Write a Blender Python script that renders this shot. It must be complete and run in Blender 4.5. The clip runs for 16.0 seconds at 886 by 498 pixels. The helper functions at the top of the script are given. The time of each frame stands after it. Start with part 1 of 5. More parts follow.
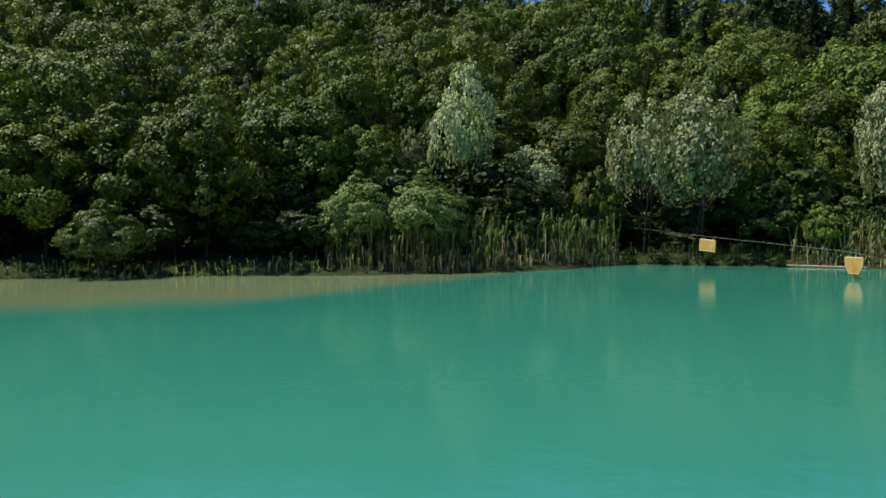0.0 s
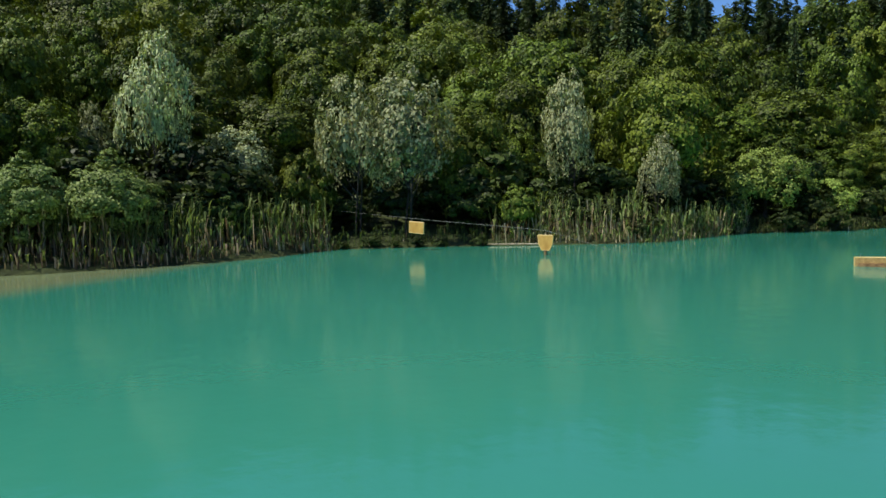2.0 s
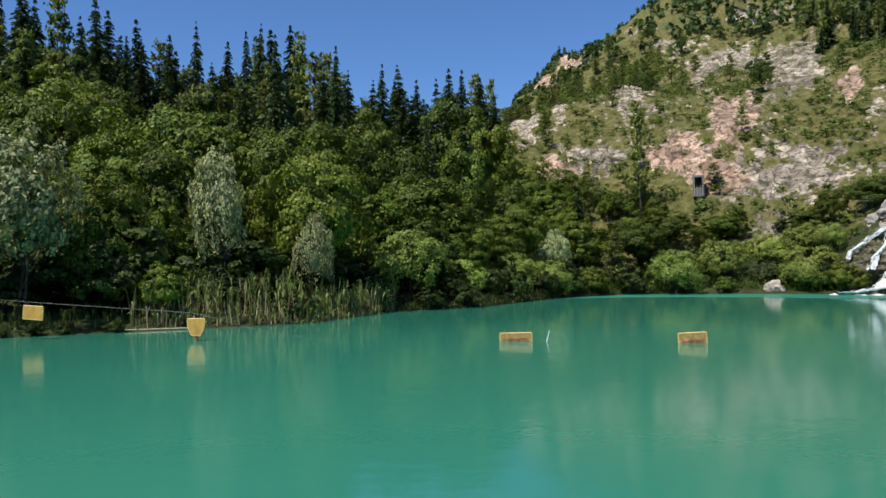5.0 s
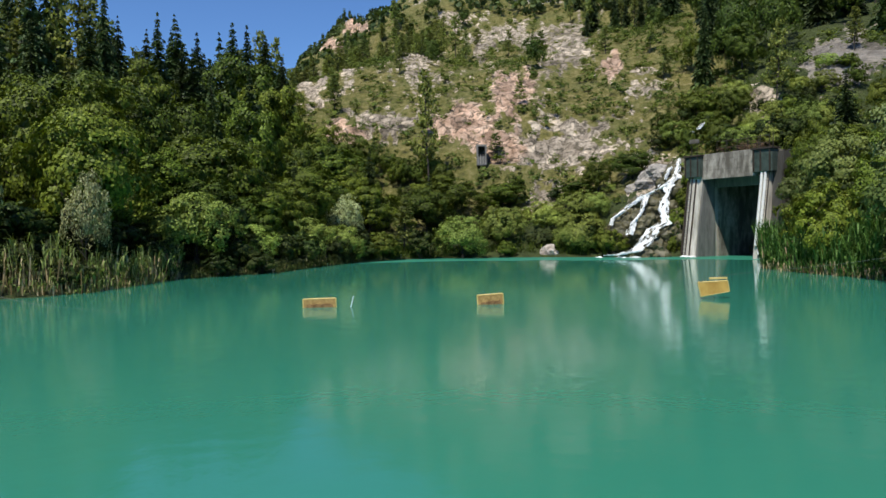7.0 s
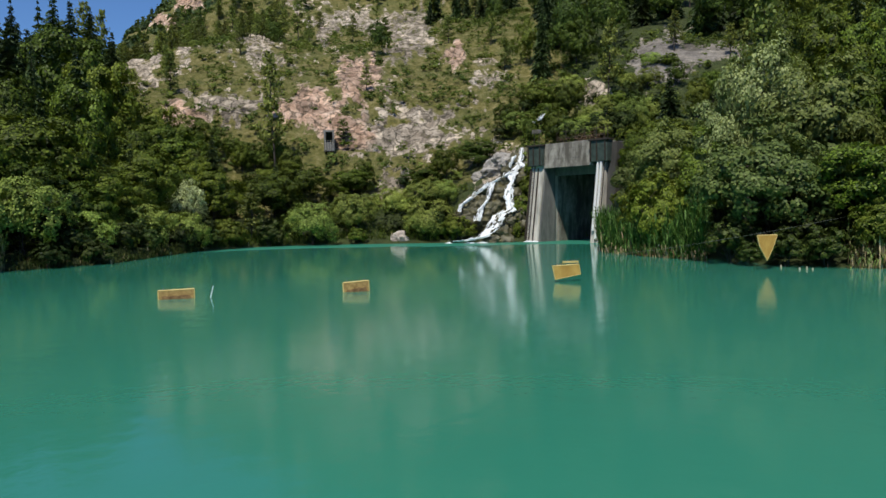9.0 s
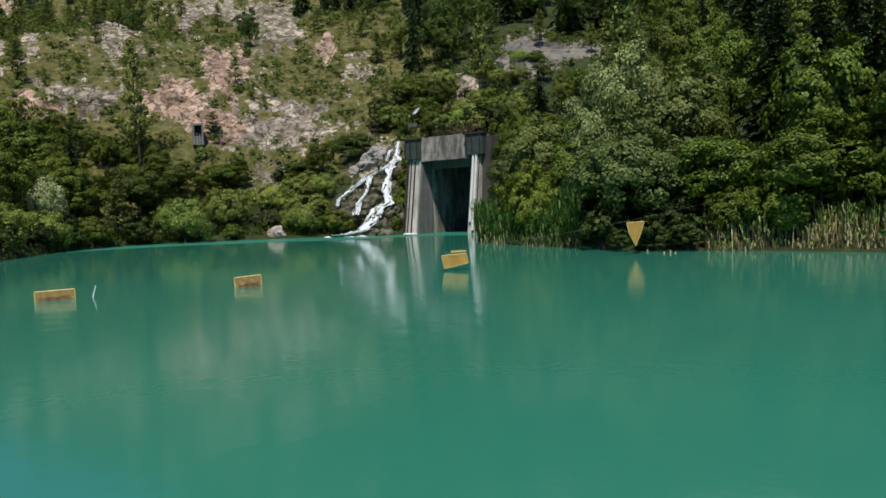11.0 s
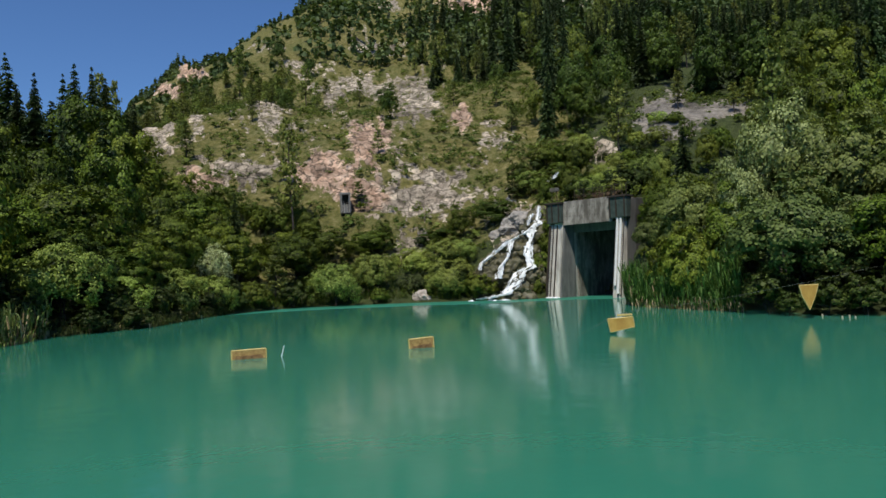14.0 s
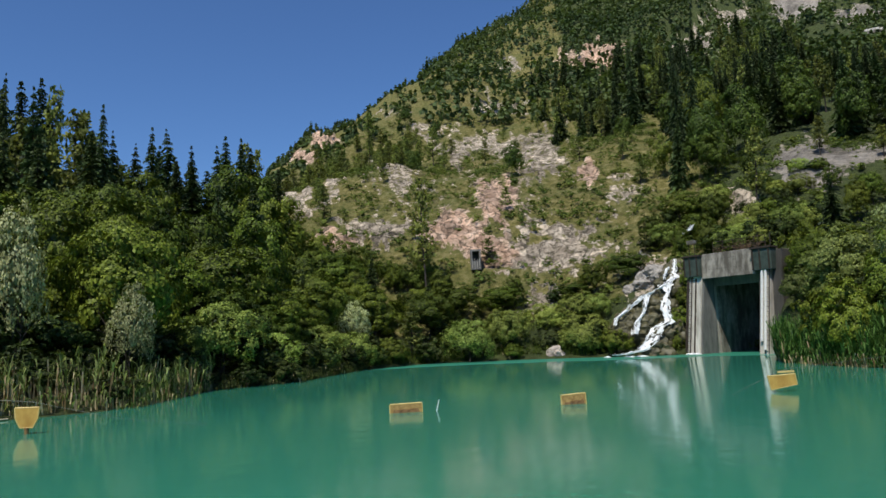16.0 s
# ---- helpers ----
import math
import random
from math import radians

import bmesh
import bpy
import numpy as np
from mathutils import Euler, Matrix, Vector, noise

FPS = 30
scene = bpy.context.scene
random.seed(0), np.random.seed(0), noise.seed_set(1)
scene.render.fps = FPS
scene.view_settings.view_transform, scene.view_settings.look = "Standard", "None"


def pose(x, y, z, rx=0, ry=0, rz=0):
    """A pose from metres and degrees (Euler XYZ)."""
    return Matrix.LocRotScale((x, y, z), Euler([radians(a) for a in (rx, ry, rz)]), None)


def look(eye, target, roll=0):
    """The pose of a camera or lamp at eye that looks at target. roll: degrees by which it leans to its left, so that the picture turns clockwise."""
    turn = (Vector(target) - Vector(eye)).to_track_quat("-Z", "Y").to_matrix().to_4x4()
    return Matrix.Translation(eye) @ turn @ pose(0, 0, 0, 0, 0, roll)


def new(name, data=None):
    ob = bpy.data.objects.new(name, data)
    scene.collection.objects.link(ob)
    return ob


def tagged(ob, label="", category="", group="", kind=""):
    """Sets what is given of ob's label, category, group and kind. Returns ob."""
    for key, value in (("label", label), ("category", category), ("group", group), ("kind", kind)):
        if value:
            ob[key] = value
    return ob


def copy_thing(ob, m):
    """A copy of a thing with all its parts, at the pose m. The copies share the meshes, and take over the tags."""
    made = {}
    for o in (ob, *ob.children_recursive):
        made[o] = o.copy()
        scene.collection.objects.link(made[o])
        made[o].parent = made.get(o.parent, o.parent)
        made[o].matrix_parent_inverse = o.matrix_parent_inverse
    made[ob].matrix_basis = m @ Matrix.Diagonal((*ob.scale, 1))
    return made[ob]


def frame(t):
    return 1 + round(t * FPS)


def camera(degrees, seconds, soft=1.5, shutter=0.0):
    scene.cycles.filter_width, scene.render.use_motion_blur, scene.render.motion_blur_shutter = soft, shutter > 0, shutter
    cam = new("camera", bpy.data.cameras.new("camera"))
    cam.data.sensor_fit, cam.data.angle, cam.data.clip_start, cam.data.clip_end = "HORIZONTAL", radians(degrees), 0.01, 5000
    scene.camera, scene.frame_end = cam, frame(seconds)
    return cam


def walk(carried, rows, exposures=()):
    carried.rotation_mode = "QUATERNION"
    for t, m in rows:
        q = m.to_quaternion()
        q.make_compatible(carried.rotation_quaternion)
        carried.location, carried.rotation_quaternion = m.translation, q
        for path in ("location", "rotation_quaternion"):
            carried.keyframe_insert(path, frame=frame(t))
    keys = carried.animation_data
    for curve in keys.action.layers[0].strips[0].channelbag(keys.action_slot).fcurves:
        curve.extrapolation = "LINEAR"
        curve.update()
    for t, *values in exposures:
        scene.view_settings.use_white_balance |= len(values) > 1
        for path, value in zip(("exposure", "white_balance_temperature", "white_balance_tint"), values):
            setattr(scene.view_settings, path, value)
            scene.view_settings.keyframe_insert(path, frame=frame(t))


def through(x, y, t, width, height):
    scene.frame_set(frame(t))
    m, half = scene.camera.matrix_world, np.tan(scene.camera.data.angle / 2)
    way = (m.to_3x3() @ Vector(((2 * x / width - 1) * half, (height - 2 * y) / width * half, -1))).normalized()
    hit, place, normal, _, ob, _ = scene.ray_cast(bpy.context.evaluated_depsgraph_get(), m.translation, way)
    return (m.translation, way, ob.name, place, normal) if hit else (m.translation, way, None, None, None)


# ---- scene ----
cam = camera(60.9, 16.0, soft=1.55)
PATH = [
    (0, (-0.266, -3.723, 2.404), (-0.544, -1.745, 2.313), -0.5),
    (0.5, (-0.148, -3.082, 2.411), (-0.258, -1.088, 2.304), -0.7),
    (1, (-0.056, -2.741, 2.374), (-0.009, -0.746, 2.251), -1.5),
    (1.5, (0.006, -2.527, 2.408), (0.274, -0.549, 2.273), -1.6),
    (2, (0.011, -2.341, 2.379), (0.471, -0.4, 2.236), -1.3),
    (2.5, (-0.014, -2.093, 2.381), (0.585, -0.191, 2.222), -2.0),
    (3, (-0.023, -1.845, 2.389), (0.738, 0.001, 2.262), -2.7),
    (3.5, (0.009, -1.661, 2.358), (0.911, 0.124, 2.325), -1.5),
    (4, (0.202, -1.249, 2.394), (1.29, 0.428, 2.427), -1.0),
    (4.2, (0.278, -1.083, 2.418), (1.413, 0.563, 2.46), -0.6),
    (6.3, (-0.002, -0.338, 2.407), (1.539, 0.938, 2.381), -1.6),
    (6.5, (-0.02, -0.25, 2.405), (1.562, 0.973, 2.364), -0.9),
    (7, (0.0, 0.0, 2.392), (1.667, 1.104, 2.337), -0.9),
    (7.5, (0.025, 0.209, 2.43), (1.751, 1.218, 2.351), -0.8),
    (8, (-0.255, 0.288, 2.405), (1.489, 1.262, 2.314), -1.3),
    (8.5, (-0.459, 0.353, 2.371), (1.326, 1.248, 2.27), -1.8),
    (9, (-0.392, 0.626, 2.424), (1.467, 1.359, 2.326), -1.0),
    (9.5, (-0.509, 0.747, 2.395), (1.39, 1.369, 2.302), -2.1),
    (9.7, (-0.562, 0.784, 2.387), (1.363, 1.319, 2.295), -1.6),
    (11.8, (-1.31, 1.428, 2.369), (0.647, 1.817, 2.234), -1.6),
    (12, (-1.352, 1.512, 2.384), (0.602, 1.913, 2.237), -1.1),
    (12.5, (-1.463, 1.743, 2.361), (0.49, 2.154, 2.22), -1.0),
    (13, (-1.56, 1.979, 2.385), (0.347, 2.576, 2.302), -2.1),
    (13.5, (-1.689, 2.17, 2.364), (0.182, 2.876, 2.331), -1.7),
    (14, (-1.784, 2.381, 2.393), (0.083, 3.097, 2.453), -2.2),
    (14.5, (-1.849, 2.584, 2.404), (0.027, 3.243, 2.623), -3.2),
    (15, (-2.011, 2.701, 2.452), (-0.167, 3.329, 2.905), -3.1),
    (15.5, (-2.288, 2.817, 2.419), (-0.45, 3.487, 2.833), -2.7),
    (16, (-2.638, 2.996, 2.421), (-0.916, 3.99, 2.641), -2.4),
]
walk(
    cam,
    [(t, look(eye, target, roll)) for t, eye, target, roll in PATH],
    [(0, 0), (2, 0), (3.5, -0.08), (7, -0.12), (9, -0.38), (12.5, -0.5), (13.5, -0.5), (14.2, -0.45), (15, -0.2), (16, -0.36)],
)

# ---------------------------------------------------------------- sky and sun
SUN_BEARING, SUN_HEIGHT = 265.0, 60.0
world = bpy.data.worlds.new("sky")
scene.world = world
world.use_nodes = True
wn, wl = world.node_tree.nodes, world.node_tree.links
sky = wn.new("ShaderNodeTexSky")
sky.sky_type = "NISHITA"
sky.sun_disc = False
sky.sun_elevation, sky.sun_rotation = radians(SUN_HEIGHT), radians(SUN_BEARING)
sky.altitude, sky.air_density, sky.dust_density, sky.ozone_density = 700, 1.0, 0.1, 4.0
background = wn["Background"]
background.inputs["Strength"].default_value = 0.1
# one fair-weather cloud bank over the mountain
tc = wn.new("ShaderNodeTexCoord")
cloud_dir = Vector((math.sin(radians(79.9)), math.cos(radians(79.9)), math.tan(radians(28.5)))).normalized()
near_cloud = wn.new("ShaderNodeVectorMath")
near_cloud.operation = "DISTANCE"
near_cloud.inputs[1].default_value = cloud_dir
wl.new(tc.outputs["Generated"], near_cloud.inputs[0])
puff = wn.new("ShaderNodeTexNoise")
puff.inputs["Scale"].default_value, puff.inputs["Detail"].default_value, puff.inputs["Roughness"].default_value = 11.0, 8.0, 0.55
wl.new(tc.outputs["Generated"], puff.inputs["Vector"])
fall = wn.new("ShaderNodeMapRange")
fall.inputs["From Min"].default_value, fall.inputs["From Max"].default_value = 0.05, 0.26
fall.inputs["To Min"].default_value, fall.inputs["To Max"].default_value = 0.42, -0.5
wl.new(near_cloud.outputs["Value"], fall.inputs["Value"])
both = wn.new("ShaderNodeMath")
both.operation = "ADD"
wl.new(puff.outputs["Fac"], both.inputs[0])
wl.new(fall.outputs["Result"], both.inputs[1])
edge = wn.new("ShaderNodeMapRange")
edge.interpolation_type = "SMOOTHSTEP"
edge.inputs["From Min"].default_value, edge.inputs["From Max"].default_value = 0.56, 0.74
wl.new(both.outputs[0], edge.inputs["Value"])
mix = wn.new("ShaderNodeMix")
mix.data_type = "RGBA"
mix.inputs["B"].default_value = (10.8, 11.2, 12.0, 1)
wl.new(edge.outputs["Result"], mix.inputs["Factor"])
deep = wn.new("ShaderNodeMix")
deep.data_type, deep.blend_type = "RGBA", "MULTIPLY"
deep.inputs["Factor"].default_value, deep.inputs["B"].default_value = 1.0, (0.84, 1.12, 1.47, 1)
wl.new(sky.outputs["Color"], deep.inputs["A"])
wl.new(deep.outputs["Result"], mix.inputs["A"])
wl.new(mix.outputs["Result"], background.inputs["Color"])

sun = new("sun", bpy.data.lights.new("sun", "SUN"))
sun.data.energy, sun.data.angle, sun.data.color = 5.6, radians(0.53), (1.0, 0.945, 0.83)
b, e = radians(SUN_BEARING), radians(SUN_HEIGHT)
sun.matrix_world = look((0, 0, 300), (-math.sin(b) * math.cos(e), -math.cos(b) * math.cos(e), 300 - math.sin(e)))


# ---------------------------------------------------------------- materials
def material(name, roughness=0.7, metallic=0.0, specular=0.5):
    m = bpy.data.materials.new(name)
    m.use_nodes = True
    s = m.node_tree.nodes["Principled BSDF"]
    s.inputs["Roughness"].default_value, s.inputs["Metallic"].default_value = roughness, metallic
    s.inputs["Specular IOR Level"].default_value = specular
    return m, m.node_tree.nodes, m.node_tree.links, s


def noise_node(n, l, scale, detail=4.0, rough=0.55, stretch=None):
    t = n.new("ShaderNodeTexNoise")
    t.inputs["Scale"].default_value, t.inputs["Detail"].default_value, t.inputs["Roughness"].default_value = scale, detail, rough
    g = n.new("ShaderNodeNewGeometry")
    if stretch:
        v = n.new("ShaderNodeVectorMath")
        v.operation = "MULTIPLY"
        v.inputs[1].default_value = stretch
        l.new(g.outputs["Position"], v.inputs[0])
        l.new(v.outputs[0], t.inputs["Vector"])
    else:
        l.new(g.outputs["Position"], t.inputs["Vector"])
    return t.outputs["Fac"]


def ramp(n, l, value, stops):
    r = n.new("ShaderNodeValToRGB")
    while len(r.color_ramp.elements) < len(stops):
        r.color_ramp.elements.new(0.5)
    for el, (p, c) in zip(r.color_ramp.elements, stops):
        el.position, el.color = p, (*c, 1)
    l.new(value, r.inputs["Fac"])
    return r.outputs["Color"]


def mixed(n, l, factor, a, b, blend="MIX"):
    m = n.new("ShaderNodeMix")
    m.data_type, m.blend_type = "RGBA", blend
    for socket, v in (("Factor", factor), ("A", a), ("B", b)):
        if isinstance(v, (int, float)):
            m.inputs[socket].default_value = v
        elif isinstance(v, tuple):
            m.inputs[socket].default_value = (*v, 1)
        else:
            l.new(v, m.inputs[socket])
    return m.outputs["Result"]


def span(n, l, value, a, b, lo=0.0, hi=1.0):
    m = n.new("ShaderNodeMapRange")
    m.interpolation_type = "SMOOTHSTEP"
    for k, v in (("From Min", a), ("From Max", b), ("To Min", lo), ("To Max", hi)):
        m.inputs[k].default_value = v
    l.new(value, m.inputs["Value"])
    return m.outputs["Result"]


def relief(n, l, shader, height, strength, distance):
    bp = n.new("ShaderNodeBump")
    bp.inputs["Strength"].default_value, bp.inputs["Distance"].default_value = strength, distance
    l.new(height, bp.inputs["Height"])
    l.new(bp.outputs["Normal"], shader.inputs["Normal"])


def leaf_material(name, dark, light, through=0.14, rough=0.55, patch=0.0, low=0.45):
    m, n, l, s = material(name, rough, 0.0, 0.2)
    g = n.new("ShaderNodeNewGeometry")
    o = n.new("ShaderNodeObjectInfo")
    colour = ramp(n, l, g.outputs["Random Per Island"], [(0.0, tuple(c * low for c in dark)), (0.35, dark), (0.8, light), (1.0, tuple(c * 1.15 for c in light))])
    h = n.new("ShaderNodeHueSaturation")
    l.new(colour, h.inputs["Color"])
    l.new(span(n, l, o.outputs["Random"], 0, 1, 0.486, 0.512), h.inputs["Hue"])
    a = n.new("ShaderNodeMath")
    a.operation = "MULTIPLY_ADD"
    a.inputs[1].default_value, a.inputs[2].default_value = 6.37, 0.0
    l.new(o.outputs["Random"], a.inputs[0])
    f = n.new("ShaderNodeMath")
    f.operation = "FRACT"
    l.new(a.outputs[0], f.inputs[0])
    l.new(span(n, l, f.outputs[0], 0, 1, 0.72, 1.32), h.inputs["Value"])
    out = h.outputs["Color"]
    if patch:
        out = mixed(n, l, span(n, l, noise_node(n, l, patch, 3.0), 0.38, 0.62), out, mixed(n, l, 1.0, out, (0.62, 0.72, 0.75), "MULTIPLY"))
    l.new(out, s.inputs["Base Color"])
    t = n.new("ShaderNodeBsdfTranslucent")
    l.new(mixed(n, l, 1.0, out, (1.25, 1.3, 0.6), "MULTIPLY"), t.inputs["Color"])
    x = n.new("ShaderNodeMixShader")
    x.inputs[0].default_value = through
    l.new(s.outputs[0], x.inputs[1])
    l.new(t.outputs[0], x.inputs[2])
    l.new(x.outputs[0], n["Material Output"].inputs["Surface"])
    return m


LEAF = leaf_material("broad leaf", (0.053, 0.08, 0.0085), (0.122, 0.17, 0.016), low=0.6)
# Leaf colour darkened to imitate the shade beneath the trees.
LEAF_SHADE = leaf_material("shade-darkened undergrowth leaf", (0.025, 0.042, 0.008), (0.057, 0.084, 0.014), low=0.7)
LEAF_YELLOW = leaf_material("yellow-green leaf", (0.086, 0.12, 0.013), (0.155, 0.2, 0.024), low=0.7)
LEAF_SILVER = leaf_material("silver willow leaf", (0.27, 0.3, 0.135), (0.47, 0.51, 0.26), 0.2, 0.5)
LEAF_PALE = leaf_material("pale grey-green leaf", (0.235, 0.29, 0.1), (0.42, 0.48, 0.19), 0.2, 0.5)
LEAF_GREY = leaf_material("grey-green leaf", (0.1, 0.14, 0.034), (0.18, 0.225, 0.06), low=0.8)
LEAF_BUSH = leaf_material("willow bush leaf", (0.168, 0.222, 0.04), (0.325, 0.4, 0.083), low=0.7)
NEEDLE = leaf_material("spruce needle", (0.032, 0.056, 0.018), (0.064, 0.1, 0.03), 0.1, 0.6)
NEEDLE_PINE = leaf_material("pine needle", (0.12, 0.155, 0.036), (0.215, 0.25, 0.062), 0.3, 0.6)
# Paler and bluer than the near leaf: distance haze put into the colour.
LEAF_FAR = leaf_material("hazy far woods leaf", (0.085, 0.125, 0.042), (0.155, 0.21, 0.072), 0.25, 0.6, 0.03, 0.7)
LEAF_MASS = leaf_material("hillside leaf", (0.058, 0.088, 0.012), (0.118, 0.166, 0.022), 0.16, 0.55, 0.13, 0.6)
LEAF_SHRUB = leaf_material("slope shrub leaf", (0.125, 0.155, 0.028), (0.22, 0.25, 0.05), 0.2, 0.6, 0.2)
REED_LEAF = leaf_material("reed blade", (0.1, 0.15, 0.04), (0.29, 0.37, 0.13), 0.35, 0.5)
REED_STALK = leaf_material("dry reed stalk", (0.24, 0.17, 0.085), (0.62, 0.5, 0.31), 0.15, 0.7)
REED_GREEN = leaf_material("deep green reed blade", (0.04, 0.088, 0.016), (0.115, 0.19, 0.045), 0.25, 0.5)
GRASS = leaf_material("grass blade", (0.035, 0.06, 0.015), (0.11, 0.15, 0.035), 0.25, 0.6)


def bark_material():
    m, n, l, s = material("bark", 0.9)
    f = noise_node(n, l, 6.0, 6.0, 0.6, (1, 1, 0.25))
    l.new(ramp(n, l, f, [(0.3, (0.022, 0.018, 0.013)), (0.7, (0.075, 0.062, 0.048))]), s.inputs["Base Color"])
    relief(n, l, s, f, 0.6, 0.03)
    return m


BARK = bark_material()


def ground_material():
    m, n, l, s = material("hillside", 0.92, 0.0, 0.25)
    a = n.new("ShaderNodeAttribute")
    a.attribute_name = "ground_kind"
    sep = n.new("ShaderNodeSeparateColor")
    l.new(a.outputs["Color"], sep.inputs["Color"])
    big, fine = noise_node(n, l, 0.16, 5.0), noise_node(n, l, 1.3, 8.0, 0.62)
    crack = noise_node(n, l, 0.8, 10.0, 0.72, (1.35, 1.35, 0.8))
    soil = ramp(n, l, fine, [(0.3, (0.085, 0.08, 0.022)), (0.5, (0.2, 0.178, 0.052)), (0.68, (0.36, 0.295, 0.14))])
    soil = mixed(n, l, span(n, l, big, 0.35, 0.7), soil, mixed(n, l, 0.55, soil, (0.1, 0.125, 0.035)))
    soil = mixed(n, l, a.outputs["Alpha"], soil, ramp(n, l, fine, [(0.3, (0.03, 0.042, 0.014)), (0.7, (0.085, 0.11, 0.034))]))
    grey = ramp(n, l, crack, [(0.32, (0.07, 0.06, 0.046)), (0.42, (0.22, 0.19, 0.15)), (0.52, (0.46, 0.4, 0.325)), (0.68, (0.72, 0.63, 0.52))])
    pink = ramp(n, l, crack, [(0.32, (0.13, 0.08, 0.055)), (0.41, (0.4, 0.265, 0.19)), (0.54, (0.62, 0.44, 0.335)), (0.7, (0.78, 0.62, 0.5))])
    scree = ramp(n, l, fine, [(0.3, (0.15, 0.14, 0.13)), (0.5, (0.26, 0.245, 0.225)), (0.7, (0.37, 0.35, 0.325))])
    joints = n.new("ShaderNodeTexVoronoi")
    joints.feature = "DISTANCE_TO_EDGE"
    joints.inputs["Scale"].default_value = 0.55
    place = n.new("ShaderNodeNewGeometry")
    warp = n.new("ShaderNodeVectorMath")
    warp.operation = "MULTIPLY_ADD"
    warp.inputs[1].default_value = (1.3, 1.3, 0.95)
    l.new(place.outputs["Position"], warp.inputs[0])
    shift = n.new("ShaderNodeTexNoise")
    shift.inputs["Scale"].default_value, shift.inputs["Detail"].default_value = 0.6, 6.0
    l.new(place.outputs["Position"], shift.inputs["Vector"])
    grow = n.new("ShaderNodeVectorMath")
    grow.operation = "SCALE"
    grow.inputs["Scale"].default_value = 4.5
    l.new(shift.outputs["Color"], grow.inputs[0])
    l.new(grow.outputs[0], warp.inputs[2])
    l.new(warp.outputs[0], joints.inputs["Vector"])
    gaps = span(n, l, joints.outputs["Distance"], 0.0, 0.12, 0.0, 1.0)
    blocks = n.new("ShaderNodeTexVoronoi")
    blocks.inputs["Scale"].default_value = 0.55
    l.new(warp.outputs[0], blocks.inputs["Vector"])
    tone = n.new("ShaderNodeSeparateColor")
    l.new(blocks.outputs["Color"], tone.inputs["Color"])
    shade_of = ramp(n, l, tone.outputs["Red"], [(0.0, (0.62, 0.6, 0.58)), (0.5, (1.0, 1.0, 1.0)), (1.0, (1.22, 1.2, 1.16))])
    rock = mixed(n, l, 1.0, mixed(n, l, span(n, l, sep.outputs["Green"], 0.1, 0.8), grey, pink), shade_of, "MULTIPLY")
    # Joints between blocks go near-black, imitating shade in the cracks by colour.
    rock = mixed(n, l, gaps, mixed(n, l, span(n, l, fine, 0.36, 0.56, 0.15, 0.9), rock, (0.045, 0.04, 0.026)), rock)
    rock = mixed(n, l, sep.outputs["Blue"], rock, scree)
    strata = noise_node(n, l, 0.11, 9.0, 0.72, (1.0, 1.0, 0.7))
    rock = mixed(n, l, 1.0, rock, ramp(n, l, strata, [(0.36, (0.46, 0.45, 0.43)), (0.5, (1.1, 1.08, 1.05)), (0.62, (1.4, 1.37, 1.33))]), "MULTIPLY")
    # tufts of grass hold on in the cracks
    rough_edge = n.new("ShaderNodeMath")
    rough_edge.operation = "MULTIPLY_ADD"
    rough_edge.inputs[1].default_value = 1.6
    l.new(crack, rough_edge.inputs[0])
    l.new(sep.outputs["Red"], rough_edge.inputs[2])
    l.new(mixed(n, l, span(n, l, rough_edge.outputs[0], 1.24, 1.36), soil, rock), s.inputs["Base Color"])
    relief(n, l, s, crack, 0.9, 0.9)
    return m


GROUND = ground_material()


